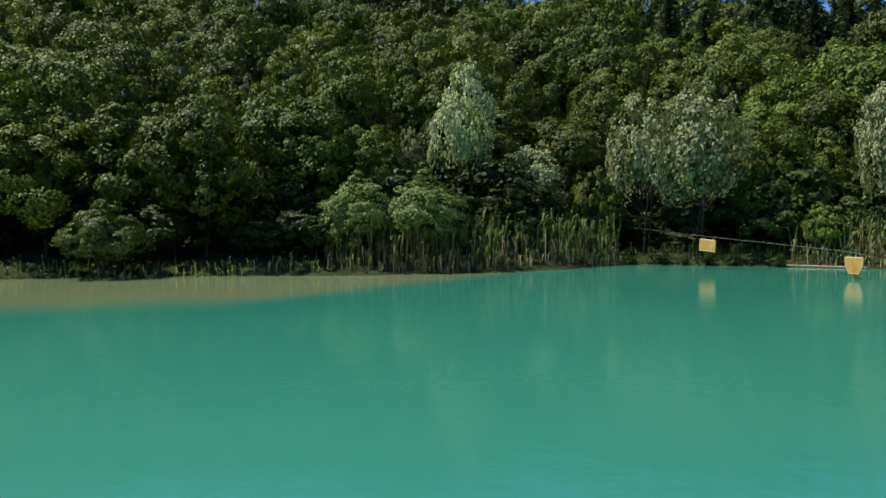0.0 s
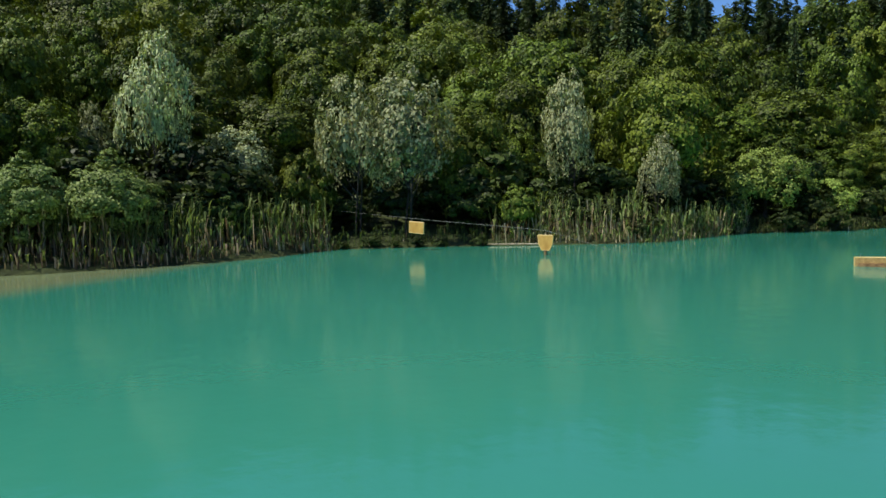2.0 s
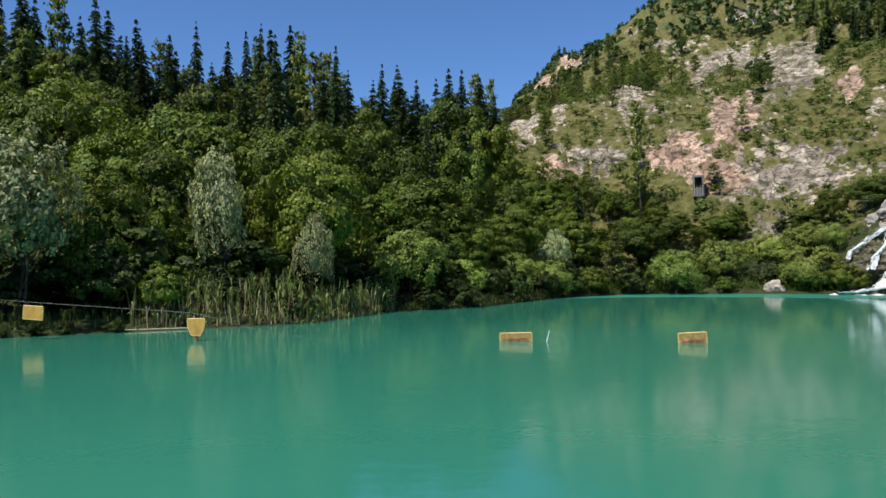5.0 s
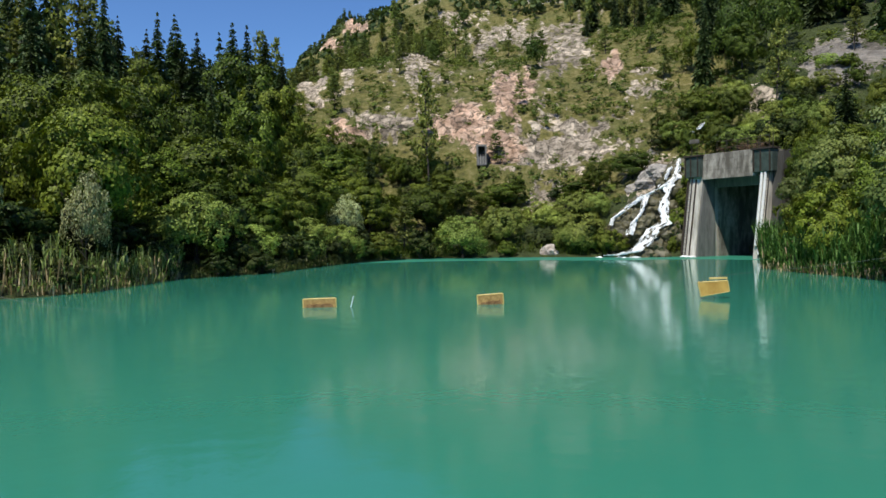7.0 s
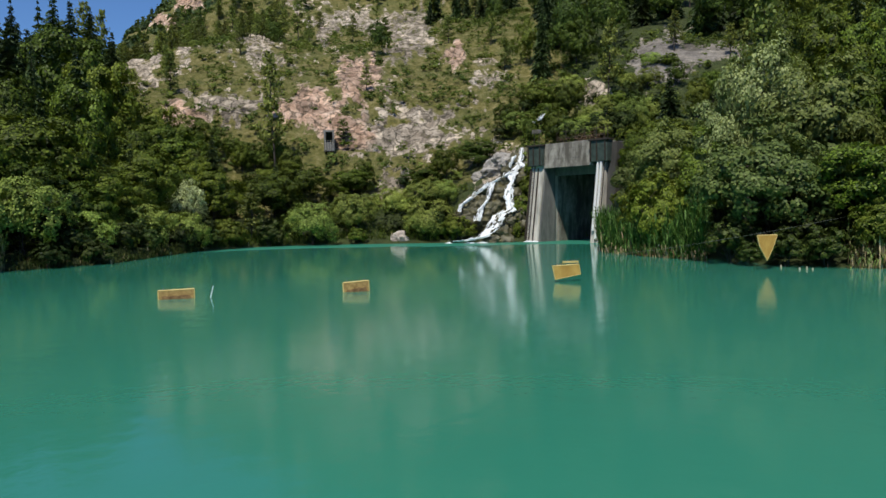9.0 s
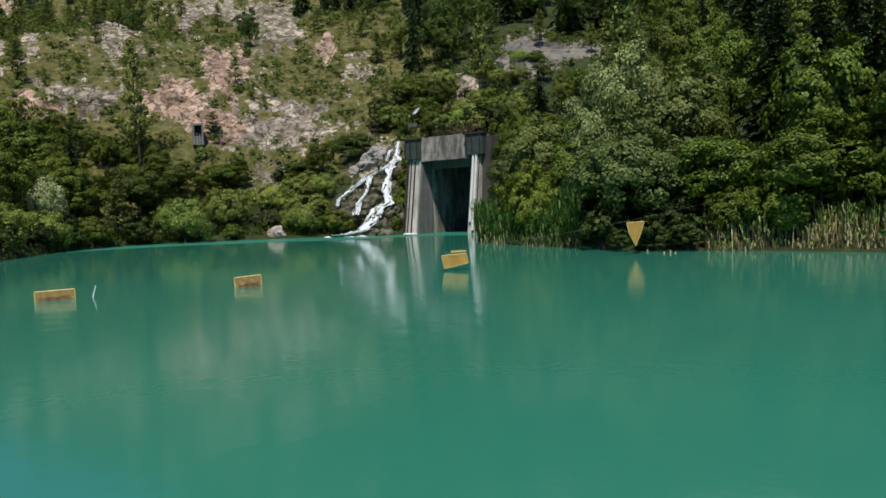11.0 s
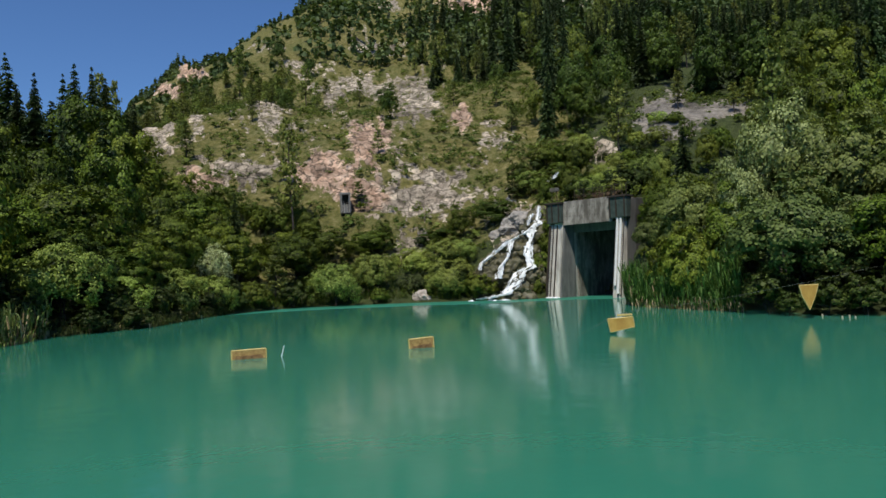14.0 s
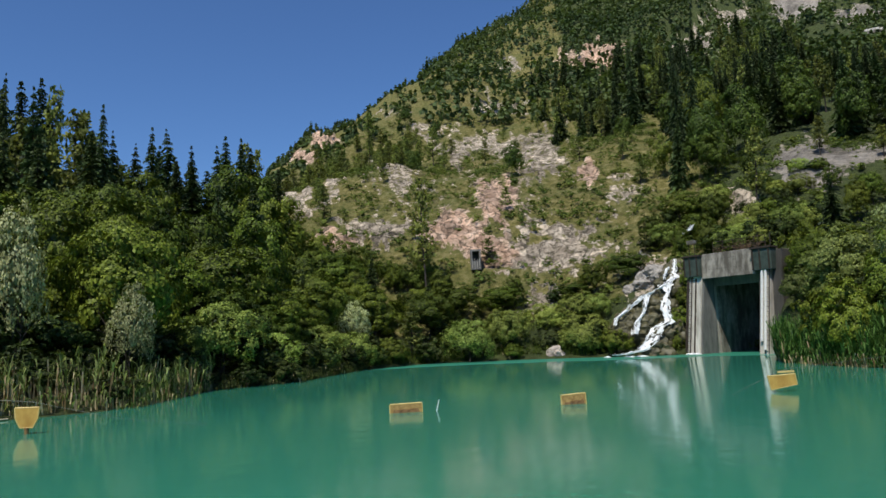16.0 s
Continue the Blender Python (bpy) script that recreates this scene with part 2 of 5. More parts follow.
def water_material():
    m, n, l, s = material("milky turquoise water", 0.13, 0.0, 0.5)
    s.inputs["IOR"].default_value = 1.33
    big = noise_node(n, l, 0.05, 3.0, 0.5)
    base = mixed(n, l, span(n, l, big, 0.3, 0.7), (0.027, 0.195, 0.129), (0.038, 0.222, 0.148))
    # pale silt shows through over the shoal along the wooded bank
    g = n.new("ShaderNodeNewGeometry")
    sep = n.new("ShaderNodeSeparateXYZ")
    l.new(g.outputs["Position"], sep.inputs[0])
    def arithmetic(kind, a, b, c=0.0):
        m_ = n.new("ShaderNodeMath")
        m_.operation = kind
        for k, v in enumerate((a, b, c)):
            if isinstance(v, (int, float)):
                m_.inputs[k].default_value = v
            else:
                l.new(v, m_.inputs[k])
        return m_

    bend = arithmetic("MAXIMUM", arithmetic("ADD", sep.outputs["X"], 8.7).outputs[0], 0.0)
    near = arithmetic("SUBTRACT", sep.outputs["Y"], arithmetic("MULTIPLY_ADD", sep.outputs["X"], 0.4, 18.9).outputs[0])
    near = arithmetic("MULTIPLY_ADD", bend.outputs[0], -1.15, near.outputs[0])
    wob = n.new("ShaderNodeMath")
    wob.operation = "MULTIPLY_ADD"
    wob.inputs[1].default_value = 2.0
    l.new(noise_node(n, l, 0.35, 3.0), wob.inputs[0])
    l.new(near.outputs[0], wob.inputs[2])
    east = span(n, l, sep.outputs["X"], -4.0, 3.0, 1.0, 0.0)
    on = n.new("ShaderNodeMath")
    on.operation = "MULTIPLY"
    l.new(span(n, l, wob.outputs[0], -0.2, 5.0), on.inputs[0])
    l.new(east, on.inputs[1])
    l.new(mixed(n, l, on.outputs[0], base, (0.175, 0.22, 0.11)), s.inputs["Base Color"])
    # a stirred strip under the far bank, a calm belt before it, light ripples on the open lake
    stir = n.new("ShaderNodeVectorMath")
    stir.operation = "DISTANCE"
    stir.inputs[1].default_value = (0.0, 0.0, 0.0)
    l.new(g.outputs["Position"], stir.inputs[0])
    patchy = arithmetic("MULTIPLY_ADD", noise_node(n, l, 0.12, 4.0), 7.0, stir.outputs["Value"])
    calm = span(n, l, patchy.outputs[0], 29.0, 36.0, 0.11, 0.065)
    edge_ = span(n, l, patchy.outputs[0], 56.0, 58.5, 0.0, 0.32)
    l.new(arithmetic("ADD", calm, edge_).outputs[0], s.inputs["Roughness"])
    ripple = noise_node(n, l, 1.6, 4.0, 0.6, (1, 1, 1))
    relief(n, l, s, ripple, 0.15, 0.05)
    return m


WATER = water_material()


def concrete_material():
    m, n, l, s = material("weathered concrete", 0.85)
    f = noise_node(n, l, 2.5, 8.0, 0.6)
    streak = noise_node(n, l, 1.3, 6.0, 0.65, (1, 1, 0.3))
    c = ramp(n, l, f, [(0.3, (0.2, 0.185, 0.155)), (0.7, (0.4, 0.37, 0.32))])
    l.new(mixed(n, l, span(n, l, streak, 0.4, 0.62), c, (0.1, 0.088, 0.07)), s.inputs["Base Color"])
    relief(n, l, s, f, 0.4, 0.03)
    return m


def plain(name, dark, light, rough=0.6, metal=0.0, scale=5.0, stretch=None, bump=0.2):
    m, n, l, s = material(name, rough, metal)
    f = noise_node(n, l, scale, 6.0, 0.6, stretch)
    l.new(ramp(n, l, f, [(0.3, dark), (0.7, light)]), s.inputs["Base Color"])
    relief(n, l, s, f, bump, 0.01)
    return m


CONCRETE = concrete_material()
PALE_CONCRETE = plain("pale lime-washed concrete", (0.34, 0.315, 0.27), (0.7, 0.66, 0.59), 0.85, 0, 2.6, (1, 1, 0.25))
# Dark grey, also used to paint shade inside the gate opening.
DARK_CONCRETE = plain("dark and shade-toned concrete", (0.1, 0.1, 0.095), (0.24, 0.235, 0.22), 0.85, 0, 2.0, (1, 1, 0.3))
GREEN_STEEL = plain("grey-green painted steel", (0.03, 0.045, 0.037), (0.075, 0.1, 0.085), 0.5, 0, 3.0)
DARK_STEEL = plain("dark rusted steel", (0.03, 0.026, 0.022), (0.08, 0.06, 0.045), 0.7, 0.4)
YELLOW = plain("weathered yellow paint", (0.46, 0.25, 0.05), (0.64, 0.4, 0.1), 0.55, 0, 4.0, (1, 1, 0.6))
YELLOW_WORN = plain("worn tan paint", (0.26, 0.14, 0.04), (0.52, 0.34, 0.12), 0.7, 0, 9.0)
YELLOW_RIM = plain("pale yellow rim", (0.58, 0.4, 0.12), (0.76, 0.56, 0.22), 0.55, 0, 6.0)
RUST = plain("rust", (0.14, 0.07, 0.028), (0.36, 0.21, 0.09), 0.85, 0.1, 9.0)
FOAM = plain("white water", (0.68, 0.72, 0.74), (0.92, 0.94, 0.95), 0.5, 0, 5.0, None, 0.8)
STONE = plain("pale limestone", (0.3, 0.25, 0.21), (0.6, 0.53, 0.47), 0.9, 0, 1.6, None, 0.8)
GREY_STONE = plain("grey limestone", (0.14, 0.13, 0.115), (0.42, 0.39, 0.35), 0.9, 0, 2.4, None, 0.9)
WET_ROCK = plain("wet mossy rock", (0.03, 0.03, 0.018), (0.13, 0.115, 0.05), 0.55, 0, 1.8, None, 0.9)
DEAD = plain("dead brown scrub", (0.1, 0.06, 0.03), (0.22, 0.15, 0.08), 0.9, 0, 3.0)
CABLE = plain("grey steel cable", (0.11, 0.12, 0.105), (0.2, 0.21, 0.18), 0.6, 0.3)
DRIFT = plain("bleached driftwood", (0.32, 0.28, 0.19), (0.52, 0.47, 0.34), 0.85, 0, 5.0, (0.3, 1, 1))
WHITE = plain("white paint", (0.68, 0.68, 0.66), (0.82, 0.82, 0.8), 0.5)
# Near-black for the gate's shadowed walls and for the shutter joints.
SHADE = plain("near-black shade and joint concrete", (0.03, 0.028, 0.025), (0.09, 0.085, 0.075), 0.9, 0, 1.5, (1, 1, 0.2))


# ---------------------------------------------------------------- mesh helpers
def quads(name, verts, faces, mat):
    """A mesh of quads from arrays, quick for many faces."""
    verts, faces = np.asarray(verts, np.float32), np.asarray(faces, np.int32)
    me = bpy.data.meshes.new(name)
    me.vertices.add(len(verts))
    me.vertices.foreach_set("co", verts.ravel())
    k = faces.shape[1]
    me.loops.add(faces.size)
    me.loops.foreach_set("vertex_index", faces.ravel())
    me.polygons.add(len(faces))
    me.polygons.foreach_set("loop_start", np.arange(0, faces.size, k, dtype=np.int32))
    me.update(calc_edges=True)
    if mat:
        me.materials.append(mat)
    return me


def part(name, me, parent, label=""):
    ob = new(name, me)
    ob.parent = parent
    return tagged(ob, label) if label else ob


def bm_part(name, bm, mat, parent, label="", smooth=False):
    me = bpy.data.meshes.new(name)
    bm.normal_update()
    bm.to_mesh(me)
    bm.free()
    me.materials.append(mat)
    if smooth:
        me.shade_smooth()
    return part(name, me, parent, label) if parent else new(name, me)


def add_box(bm, size, at=(0, 0, 0), bevel=0.0, taper=None):
    """A bevelled box, its base centre at 'at'; taper shrinks its top."""
    r = bmesh.ops.create_cube(bm, size=1.0)
    vs = r["verts"]
    for v in vs:
        k = taper if taper and v.co.z > 0 else (1, 1)
        v.co = Vector((v.co.x * size[0] * k[0] + at[0], v.co.y * size[1] * k[1] + at[1], (v.co.z + 0.5) * size[2] + at[2]))
    if bevel:
        es = list({e for v in vs for e in v.link_edges})
        bmesh.ops.bevel(bm, geom=es, offset=bevel, segments=2, affect="EDGES", profile=0.6)


def tube(points, radii, sides=7):
    """Vertices and quads of a tapered tube along points."""
    points = np.asarray(points, float)
    radii = np.broadcast_to(np.asarray(radii, float), len(points))
    way = np.gradient(points, axis=0)
    way /= np.linalg.norm(way, axis=1, keepdims=True) + 1e-9
    ref = np.where(np.abs(way[:, 2:3]) > 0.9, (1.0, 0, 0), (0, 0, 1.0))
    a = np.cross(way, ref)
    a /= np.linalg.norm(a, axis=1, keepdims=True) + 1e-9
    c = np.cross(way, a)
    ang = np.linspace(0, 2 * np.pi, sides, endpoint=False)
    v = points[:, None] + radii[:, None, None] * (np.cos(ang)[None, :, None] * a[:, None] + np.sin(ang)[None, :, None] * c[:, None])
    n = len(points)
    i, j = np.meshgrid(np.arange(n - 1), np.arange(sides), indexing="ij")
    j2 = (j + 1) % sides
    f = np.stack([i * sides + j, i * sides + j2, (i + 1) * sides + j2, (i + 1) * sides + j], -1).reshape(-1, 4)
    return v.reshape(-1, 3), f


def joined(pieces):
    vs, fs, n = [], [], 0
    for v, f in pieces:
        vs.append(v)
        fs.append(np.asarray(f) + n)
        n += len(v)
    return np.concatenate(vs), np.concatenate(fs)


def leaf_quads(centres, normals, length, width, rng):
    """One folded leaf at each centre."""
    n = normals / (np.linalg.norm(normals, axis=1, keepdims=True) + 1e-9)
    r = rng.normal(size=n.shape)
    t = np.cross(n, r)
    t /= np.linalg.norm(t, axis=1, keepdims=True) + 1e-9
    s = np.cross(n, t)
    k = rng.uniform(0.65, 1.3, (len(n), 1))
    L, W = length * k / 2, width * k / 2
    v = np.stack([centres - t * L, centres + s * W + n * W * 0.35, centres + t * L, centres - s * W + n * W * 0.35], 1).reshape(-1, 3)
    return v, np.arange(len(v)).reshape(-1, 4)


# ---------------------------------------------------------------- noise and the lie of the land
def lattice(ix, iy, iz):
    h = (ix * 374761393 + iy * 668265263 + iz * 2147483647 + 1013904223) & 0xFFFFFFFF
    h = ((h ^ (h >> 13)) * 1274126177) & 0xFFFFFFFF
    return ((h ^ (h >> 16)) & 0xFFFF) / 65535.0


def vnoise(p):
    p = np.asarray(p, float)
    i = np.floor(p).astype(np.int64)
    f = p - i
    f = f * f * (3 - 2 * f)
    out = 0
    for dx in (0, 1):
        for dy in (0, 1):
            for dz in (0, 1):
                w = (f[..., 0] if dx else 1 - f[..., 0]) * (f[..., 1] if dy else 1 - f[..., 1]) * (f[..., 2] if dz else 1 - f[..., 2])
                out = out + w * lattice(i[..., 0] + dx, i[..., 1] + dy, i[..., 2] + dz)
    return out


def fbm(p, octaves=4):
    p, out, amp, tot = np.asarray(p, float), 0.0, 1.0, 0.0
    for _ in range(octaves):
        out, tot = out + amp * vnoise(p), tot + amp
        p, amp = p * 2.03 + 17.3, amp * 0.5
    return out / tot


# how far the water reaches, by bearing
SHORE_B = (-60, -38, -24, -16, -5, 1, 5, 10, 21, 29, 34, 39, 44, 50, 55, 60, 64, 70, 76, 79.6, 80.6, 84, 88, 91, 96, 100, 108, 135, 180, 225, 270, 300)
SHORE_R = (34, 31, 27.5, 26.6, 27.2, 29, 32.2, 32.4, 32.2, 32.8, 40, 41.5, 44, 55, 60, 60, 59.5, 58.5, 58.5, 57.5, 44.5, 40, 36.5, 33.4, 32.6, 32, 31, 26, 20, 16, 18, 28)
# heights of the slopes by bearing: at 62, 70, 80, 92, 108, 140 m, at half way to the ridge, and on it; then the ridge's distance
SLOPES = {
    -100: (7, 9, 11, 13, 15, 18, 20, 18, 400),
    -40: (9, 12, 15, 18, 20, 22, 22, 18, 400),
    -10: (10, 13, 16.5, 19, 20, 20, 18, 15, 400),
    10: (8, 11.5, 15, 18, 19, 18, 13, 12, 400),
    25: (5, 9, 13.5, 17, 18, 16, 12, 12, 400),
    40: (3, 6.5, 11.5, 14.5, 15, 14, 14, 20, 330),
    43: (2.5, 6, 11, 15, 18, 19, 20, 36, 290),
    46: (2, 5, 10, 16, 22.5, 26, 28, 56, 245),
    52: (1.0, 4, 10, 17.5, 25.5, 33, 41, 86, 300),
    60: (0.9, 4.5, 11.5, 19, 25.5, 37, 66, 139, 380),
    68: (2.6, 6.5, 12, 19, 26, 37, 82, 208, 460),
    75: (6.4, 8.5, 13, 19, 27, 39, 100, 274, 530),
    84: (7, 11, 17.5, 22, 28, 41, 114, 345, 600),
    95: (7.5, 11, 16, 21, 27, 40, 110, 330, 620),
    110: (8, 11, 15, 20, 26, 38, 100, 295, 620),
    150: (6, 8, 10, 12, 14, 18, 30, 60, 500),
    220: (5, 6, 7, 9, 11, 14, 20, 30, 400),
}
GATE_L, GATE_R = np.array((56.8, 16.35)), np.array((53.1, 9.2))
GATE_U = (GATE_R - GATE_L) / np.linalg.norm(GATE_R - GATE_L)
GATE_IN = np.array((-GATE_U[1], GATE_U[0]))
GATE_W = float(np.linalg.norm(GATE_R - GATE_L))


def wrapped(bearing):
    return (np.asarray(bearing) + 100) % 360 - 100


def shore(bearing):
    x = np.array(SHORE_B, float)
    return np.interp(wrapped(bearing + 0), np.r_[x, x[0] + 360], np.r_[SHORE_R, SHORE_R[0]], period=360)


def land(x, y):
    """Height of the ground, smooth, at arrays x and y."""
    r, a = np.hypot(x, y), np.degrees(np.arctan2(x, y))
    keys = np.array(sorted(SLOPES), float)
    table = np.array([SLOPES[int(k)] for k in keys], float)
    cols = [np.interp(wrapped(a), np.r_[keys, keys[0] + 360], np.r_[table[:, k], table[0, k]]) for k in range(9)]
    rs = shore(a)
    R = cols[8]
    # knots along the bearing: (distance, height)
    ks = [(rs * 0, -3 + rs * 0), (rs - 6, -1.6 + rs * 0), (rs, 0 * rs), (rs + 1.2, 0.45 + 0 * rs), (np.minimum(rs + 5, 61.4), 0.9 + 0 * rs)]
    ks[4] = (np.maximum(ks[4][0], rs + 1.5), np.minimum(0.9, cols[0] * 0.6) + 0 * rs)
    ks += [(np.maximum(q + 0 * rs, rs + 2.5 + 0.1 * i), cols[i]) for i, q in enumerate((62, 70, 80, 92, 108, 140))]
    ks += [(np.maximum(R / 2, 148), np.maximum(cols[6], 0)), (R, cols[7]), (R * 1.35, cols[7] * 0.8), (R * 0 + 5000, 0 * R)]
    z = ks[0][1].copy()
    for (r0, z0), (r1, z1) in zip(ks, ks[1:]):
        f = np.clip((r - r0) / np.maximum(r1 - r0, 1e-3), 0, 1)
        z = np.where(r >= r0, z0 + (z1 - z0) * f, z)
    return z


EYE_WIDE = np.array((-2.0, 2.7, 2.42))
# bare rock on the slopes: bearing, height angle, half widths, then grey 0 / pink 1 / scree 2
BARE = [
    (47.0, 10.5, 2.6, 1.1, 0), (51.5, 11.1, 0.5, 1.1, 0), (55.9, 12.6, 1.3, 0.7, 0), (56.6, 11.1, 0.8, 0.5, 0), (54.6, 8.1, 3.0, 1.0, 0), (51.4, 7.1, 1.3, 0.9, 1),
    (60.5, 7.7, 2.1, 1.5, 1), (63.9, 9.6, 1.4, 1.6, 1), (63.0, 5.9, 1.7, 1.2, 1), (67.9, 6.0, 3.9, 1.7, 0), (63.2, 14.2, 1.7, 0.7, 0), (65.0, 13.7, 1.3, 0.7, 0),
    (67.5, 12.6, 1.5, 1.6, 0), (61.2, 13.6, 0.9, 0.8, 0), (73.7, 9.7, 1.3, 0.8, 0), (66.7, 2.2, 1.5, 0.9, 0), (71.1, 11.5, 0.6, 1.0, 1), (74.5, 3.6, 1.3, 1.3, 0),
    (59.6, 15.4, 1.7, 0.5, 0), (86.3, 10.4, 2.0, 1.6, 2), (89.6, 10.6, 2.3, 0.7, 2), (81.4, 7.8, 1.2, 1.2, 0),
]
BARE_FAR = [
    (91.8, 26.2, 3.0, 1.3, 0), (88.4, 25.6, 2.0, 0.9, 0), (95.8, 25.2, 2.0, 0.9, 0),
    (72.4, 19.5, 2.6, 1.3, 1), (79.6, 19.7, 2.2, 1.0, 0), (82.2, 20.7, 1.1, 1.0, 0), (86.8, 21.0, 1.9, 1.2, 2), (90.2, 19.6, 1.6, 0.6, 2), (81.9, 22.6, 1.4, 0.7, 0),
    (80.9, 27.4, 1.4, 0.9, 0), (83.9, 28.0, 1.5, 1.0, 0), (87.0, 24.7, 2.2, 0.9, 0), (90.4, 24.8, 2.2, 1.2, 0), (93.7, 26.4, 2.2, 1.2, 0), (92.4, 23.6, 1.5, 0.8, 0),
    (99.4, 21.8, 4.3, 1.1, 2), (98.1, 23.2, 3.0, 0.6, 2), (102.3, 20.9, 2.3, 1.2, 2), (97.6, 24.8, 1.6, 0.7, 0), (96.6, 21.7, 1.4, 0.9, 2), (77.0, 26.2, 0.7, 0.3, 0),
    (62.7, 16.2, 0.9, 0.4, 0), (63.7, 17, 1.8, 0.9, 0), (49.2, 13.4, 1.3, 0.45, 1), (51.2, 14.7, 1.3, 0.5, 1), (60, 15.5, 1.7, 0.5, 0), (65.5, 19.8, 1.0, 0.5, 0), (57, 16.4, 1.6, 0.4, 0),
]


def bare(x, y, z):
    """How rocky, pink and screelike the ground is."""
    d = np.stack([x, y, z], -1) - EYE_WIDE
    r = np.hypot(d[..., 0], d[..., 1])
    a, el = np.degrees(np.arctan2(d[..., 0], d[..., 1])), np.degrees(np.arctan2(d[..., 2], r))
    wob = (fbm(np.stack([a * 0.6, el * 0.9, r * 0.02], -1), 4) - 0.5) * 2.6
    fine = (fbm(np.stack([a * 2.6, el * 2.6, r * 0.06], -1), 4) - 0.5) * 3.8
    wob = wob * 0.8 + fine
    rock, pink, scree = np.zeros(r.shape), np.zeros(r.shape), np.zeros(r.shape)
    slope = np.clip(1.6 - np.hypot((a - 60) / 11, (el - 10.6) / 3.6), 0, 1) * ((r > 66) & (r < 165))
    rock = np.clip(slope * (0.24 + 0.5 * wob), 0, 0.56)
    for far, some in ((0, BARE), (1, BARE_FAR)):
        ok = (r > 165) if far else ((r > 50) & (r < 165))
        for pa, pe, wa, we, kind in some:
            q = np.clip((1.4 if far else 1.6) - np.hypot((a - pa) / wa, (el - pe) / we) + wob * (0.45 if kind == 2 else 0.42 if kind == 1 else 0.85 if not far else 1.1), 0, 0.8 if kind == 2 else 0.74 if kind == 1 or wa > 2.5 else 0.6) * ok
            rock = np.maximum(rock, q)
            if kind == 1:
                pink = np.maximum(pink, q)
            if kind == 2 or far and kind == 0:
                scree = np.maximum(scree, q * (1.0 if kind == 2 else 0.4))
    return rock, pink, scree


def ground_z(x, y):
    """Height of the ground with its bumps, and the gate's basin cut out of it."""
    x, y = np.asarray(x, float), np.asarray(y, float)
    z = land(x, y)
    r = np.hypot(x, y)
    amp = np.clip((r - shore(np.degrees(np.arctan2(x, y))) - 2) / 30, 0, 1) * np.clip(r / 90, 0.6, 6)
    z = z + amp * 2.4 * (fbm(np.stack([x * 0.07, y * 0.07, 0 * x], -1), 4) - 0.5) * np.where(r > 200, 2.2, 1)
    u = (x - GATE_L[0]) * GATE_U[0] + (y - GATE_L[1]) * GATE_U[1]
    w = (x - GATE_L[0]) * GATE_IN[0] + (y - GATE_L[1]) * GATE_IN[1]
    return np.where((u > 0.6) & (u < GATE_W - 0.6) & (w > -4) & (w < 8.5), -2.0, z)


def build_ground():
    az = np.unique(np.r_[np.arange(-48, 116, 0.34), np.arange(116, 312, 3.0)])
    rr = np.r_[0.5, 8, 16, 22, np.arange(25, 112, 0.62), 112 * 1.0125 ** np.arange(0, 150), np.geomspace(760, 4700, 14)]
    A, Rr = np.meshgrid(np.radians(az), rr, indexing="ij")
    x, y = Rr * np.sin(A), Rr * np.cos(A)
    z = ground_z(x, y)
    rock, pink, scree = bare(x, y, z)
    # ledges and gullies where the rock is bare
    ridged = 1 - np.abs(2 * fbm(np.stack([x * 0.22, y * 0.22, z * 0.5], -1), 5) - 1) * 2
    far = np.clip(Rr / 90, 1, 5)
    calm = np.clip(1 - scree * 0.85, 0, 1)
    ledge = np.where(Rr > 165, 11.0, 2.7)
    q = z / ledge + 3.0 * (fbm(np.stack([x * 0.13, y * 0.13, 0 * x], -1) * np.where(Rr > 165, 0.25, 1)[..., None], 3) - 0.5)
    f = q - np.floor(q)
    f = np.clip((f - 0.5) / 0.42, 0, 1)
    z = np.where(z > 1.5, z + 0.55 * rock * calm * ((np.floor(q) + f * f * (3 - 2 * f) - q) * ledge), z)
    z = z + np.where(z > 1.5, rock * calm * far * (1.5 * ridged - 0.5), 0)
    n, k = A.shape
    i, j = np.meshgrid(np.arange(n), np.arange(k - 1), indexing="ij")
    i2 = (i + 1) % n
    f = np.stack([i * k + j, i2 * k + j, i2 * k + j + 1, i * k + j + 1], -1).reshape(-1, 4)[:, ::-1]
    me = quads("ground", np.stack([x, y, z], -1).reshape(-1, 3), f, GROUND)
    col = me.color_attributes.new("ground_kind", "FLOAT_COLOR", "POINT")
    col.data.foreach_set("color", np.stack([rock, pink, scree, np.where((Rr > 170) & (np.degrees(A) > 69) | (np.degrees(A) < 44) | (np.degrees(A) > 78) | (Rr < 65), 1.0, 0.15)], -1).astype(np.float32).ravel())
    me.shade_smooth()
    return tagged(new("ground", me), "wooded hillside with grass and bare limestone round a lake", "hillside", kind="structure")


build_ground()
n_ring = 96
ang = np.linspace(0, 2 * np.pi, n_ring, endpoint=False)
rad = np.array([0.0, 6, 12, 20, 30, 45, 66])
wv = np.concatenate([np.stack([q * np.sin(ang), q * np.cos(ang), 0 * ang], -1) for q in rad[1:]] + [np.zeros((1, 3))])
wf = [(k * n_ring + i, k * n_ring + (i + 1) % n_ring, (k + 1) * n_ring + (i + 1) % n_ring, (k + 1) * n_ring + i) for k in range(len(rad) - 2) for i in range(n_ring)]
wme = bpy.data.meshes.new("water")
wme.from_pydata(wv.tolist(), [], [tuple(reversed(q)) for q in wf] + [((i + 1) % n_ring, i, len(wv) - 1) for i in range(n_ring)])
wme.materials.append(WATER)
tagged(new("water", wme), "calm opaque turquoise lake water with soft reflections", "lake", kind="structure")


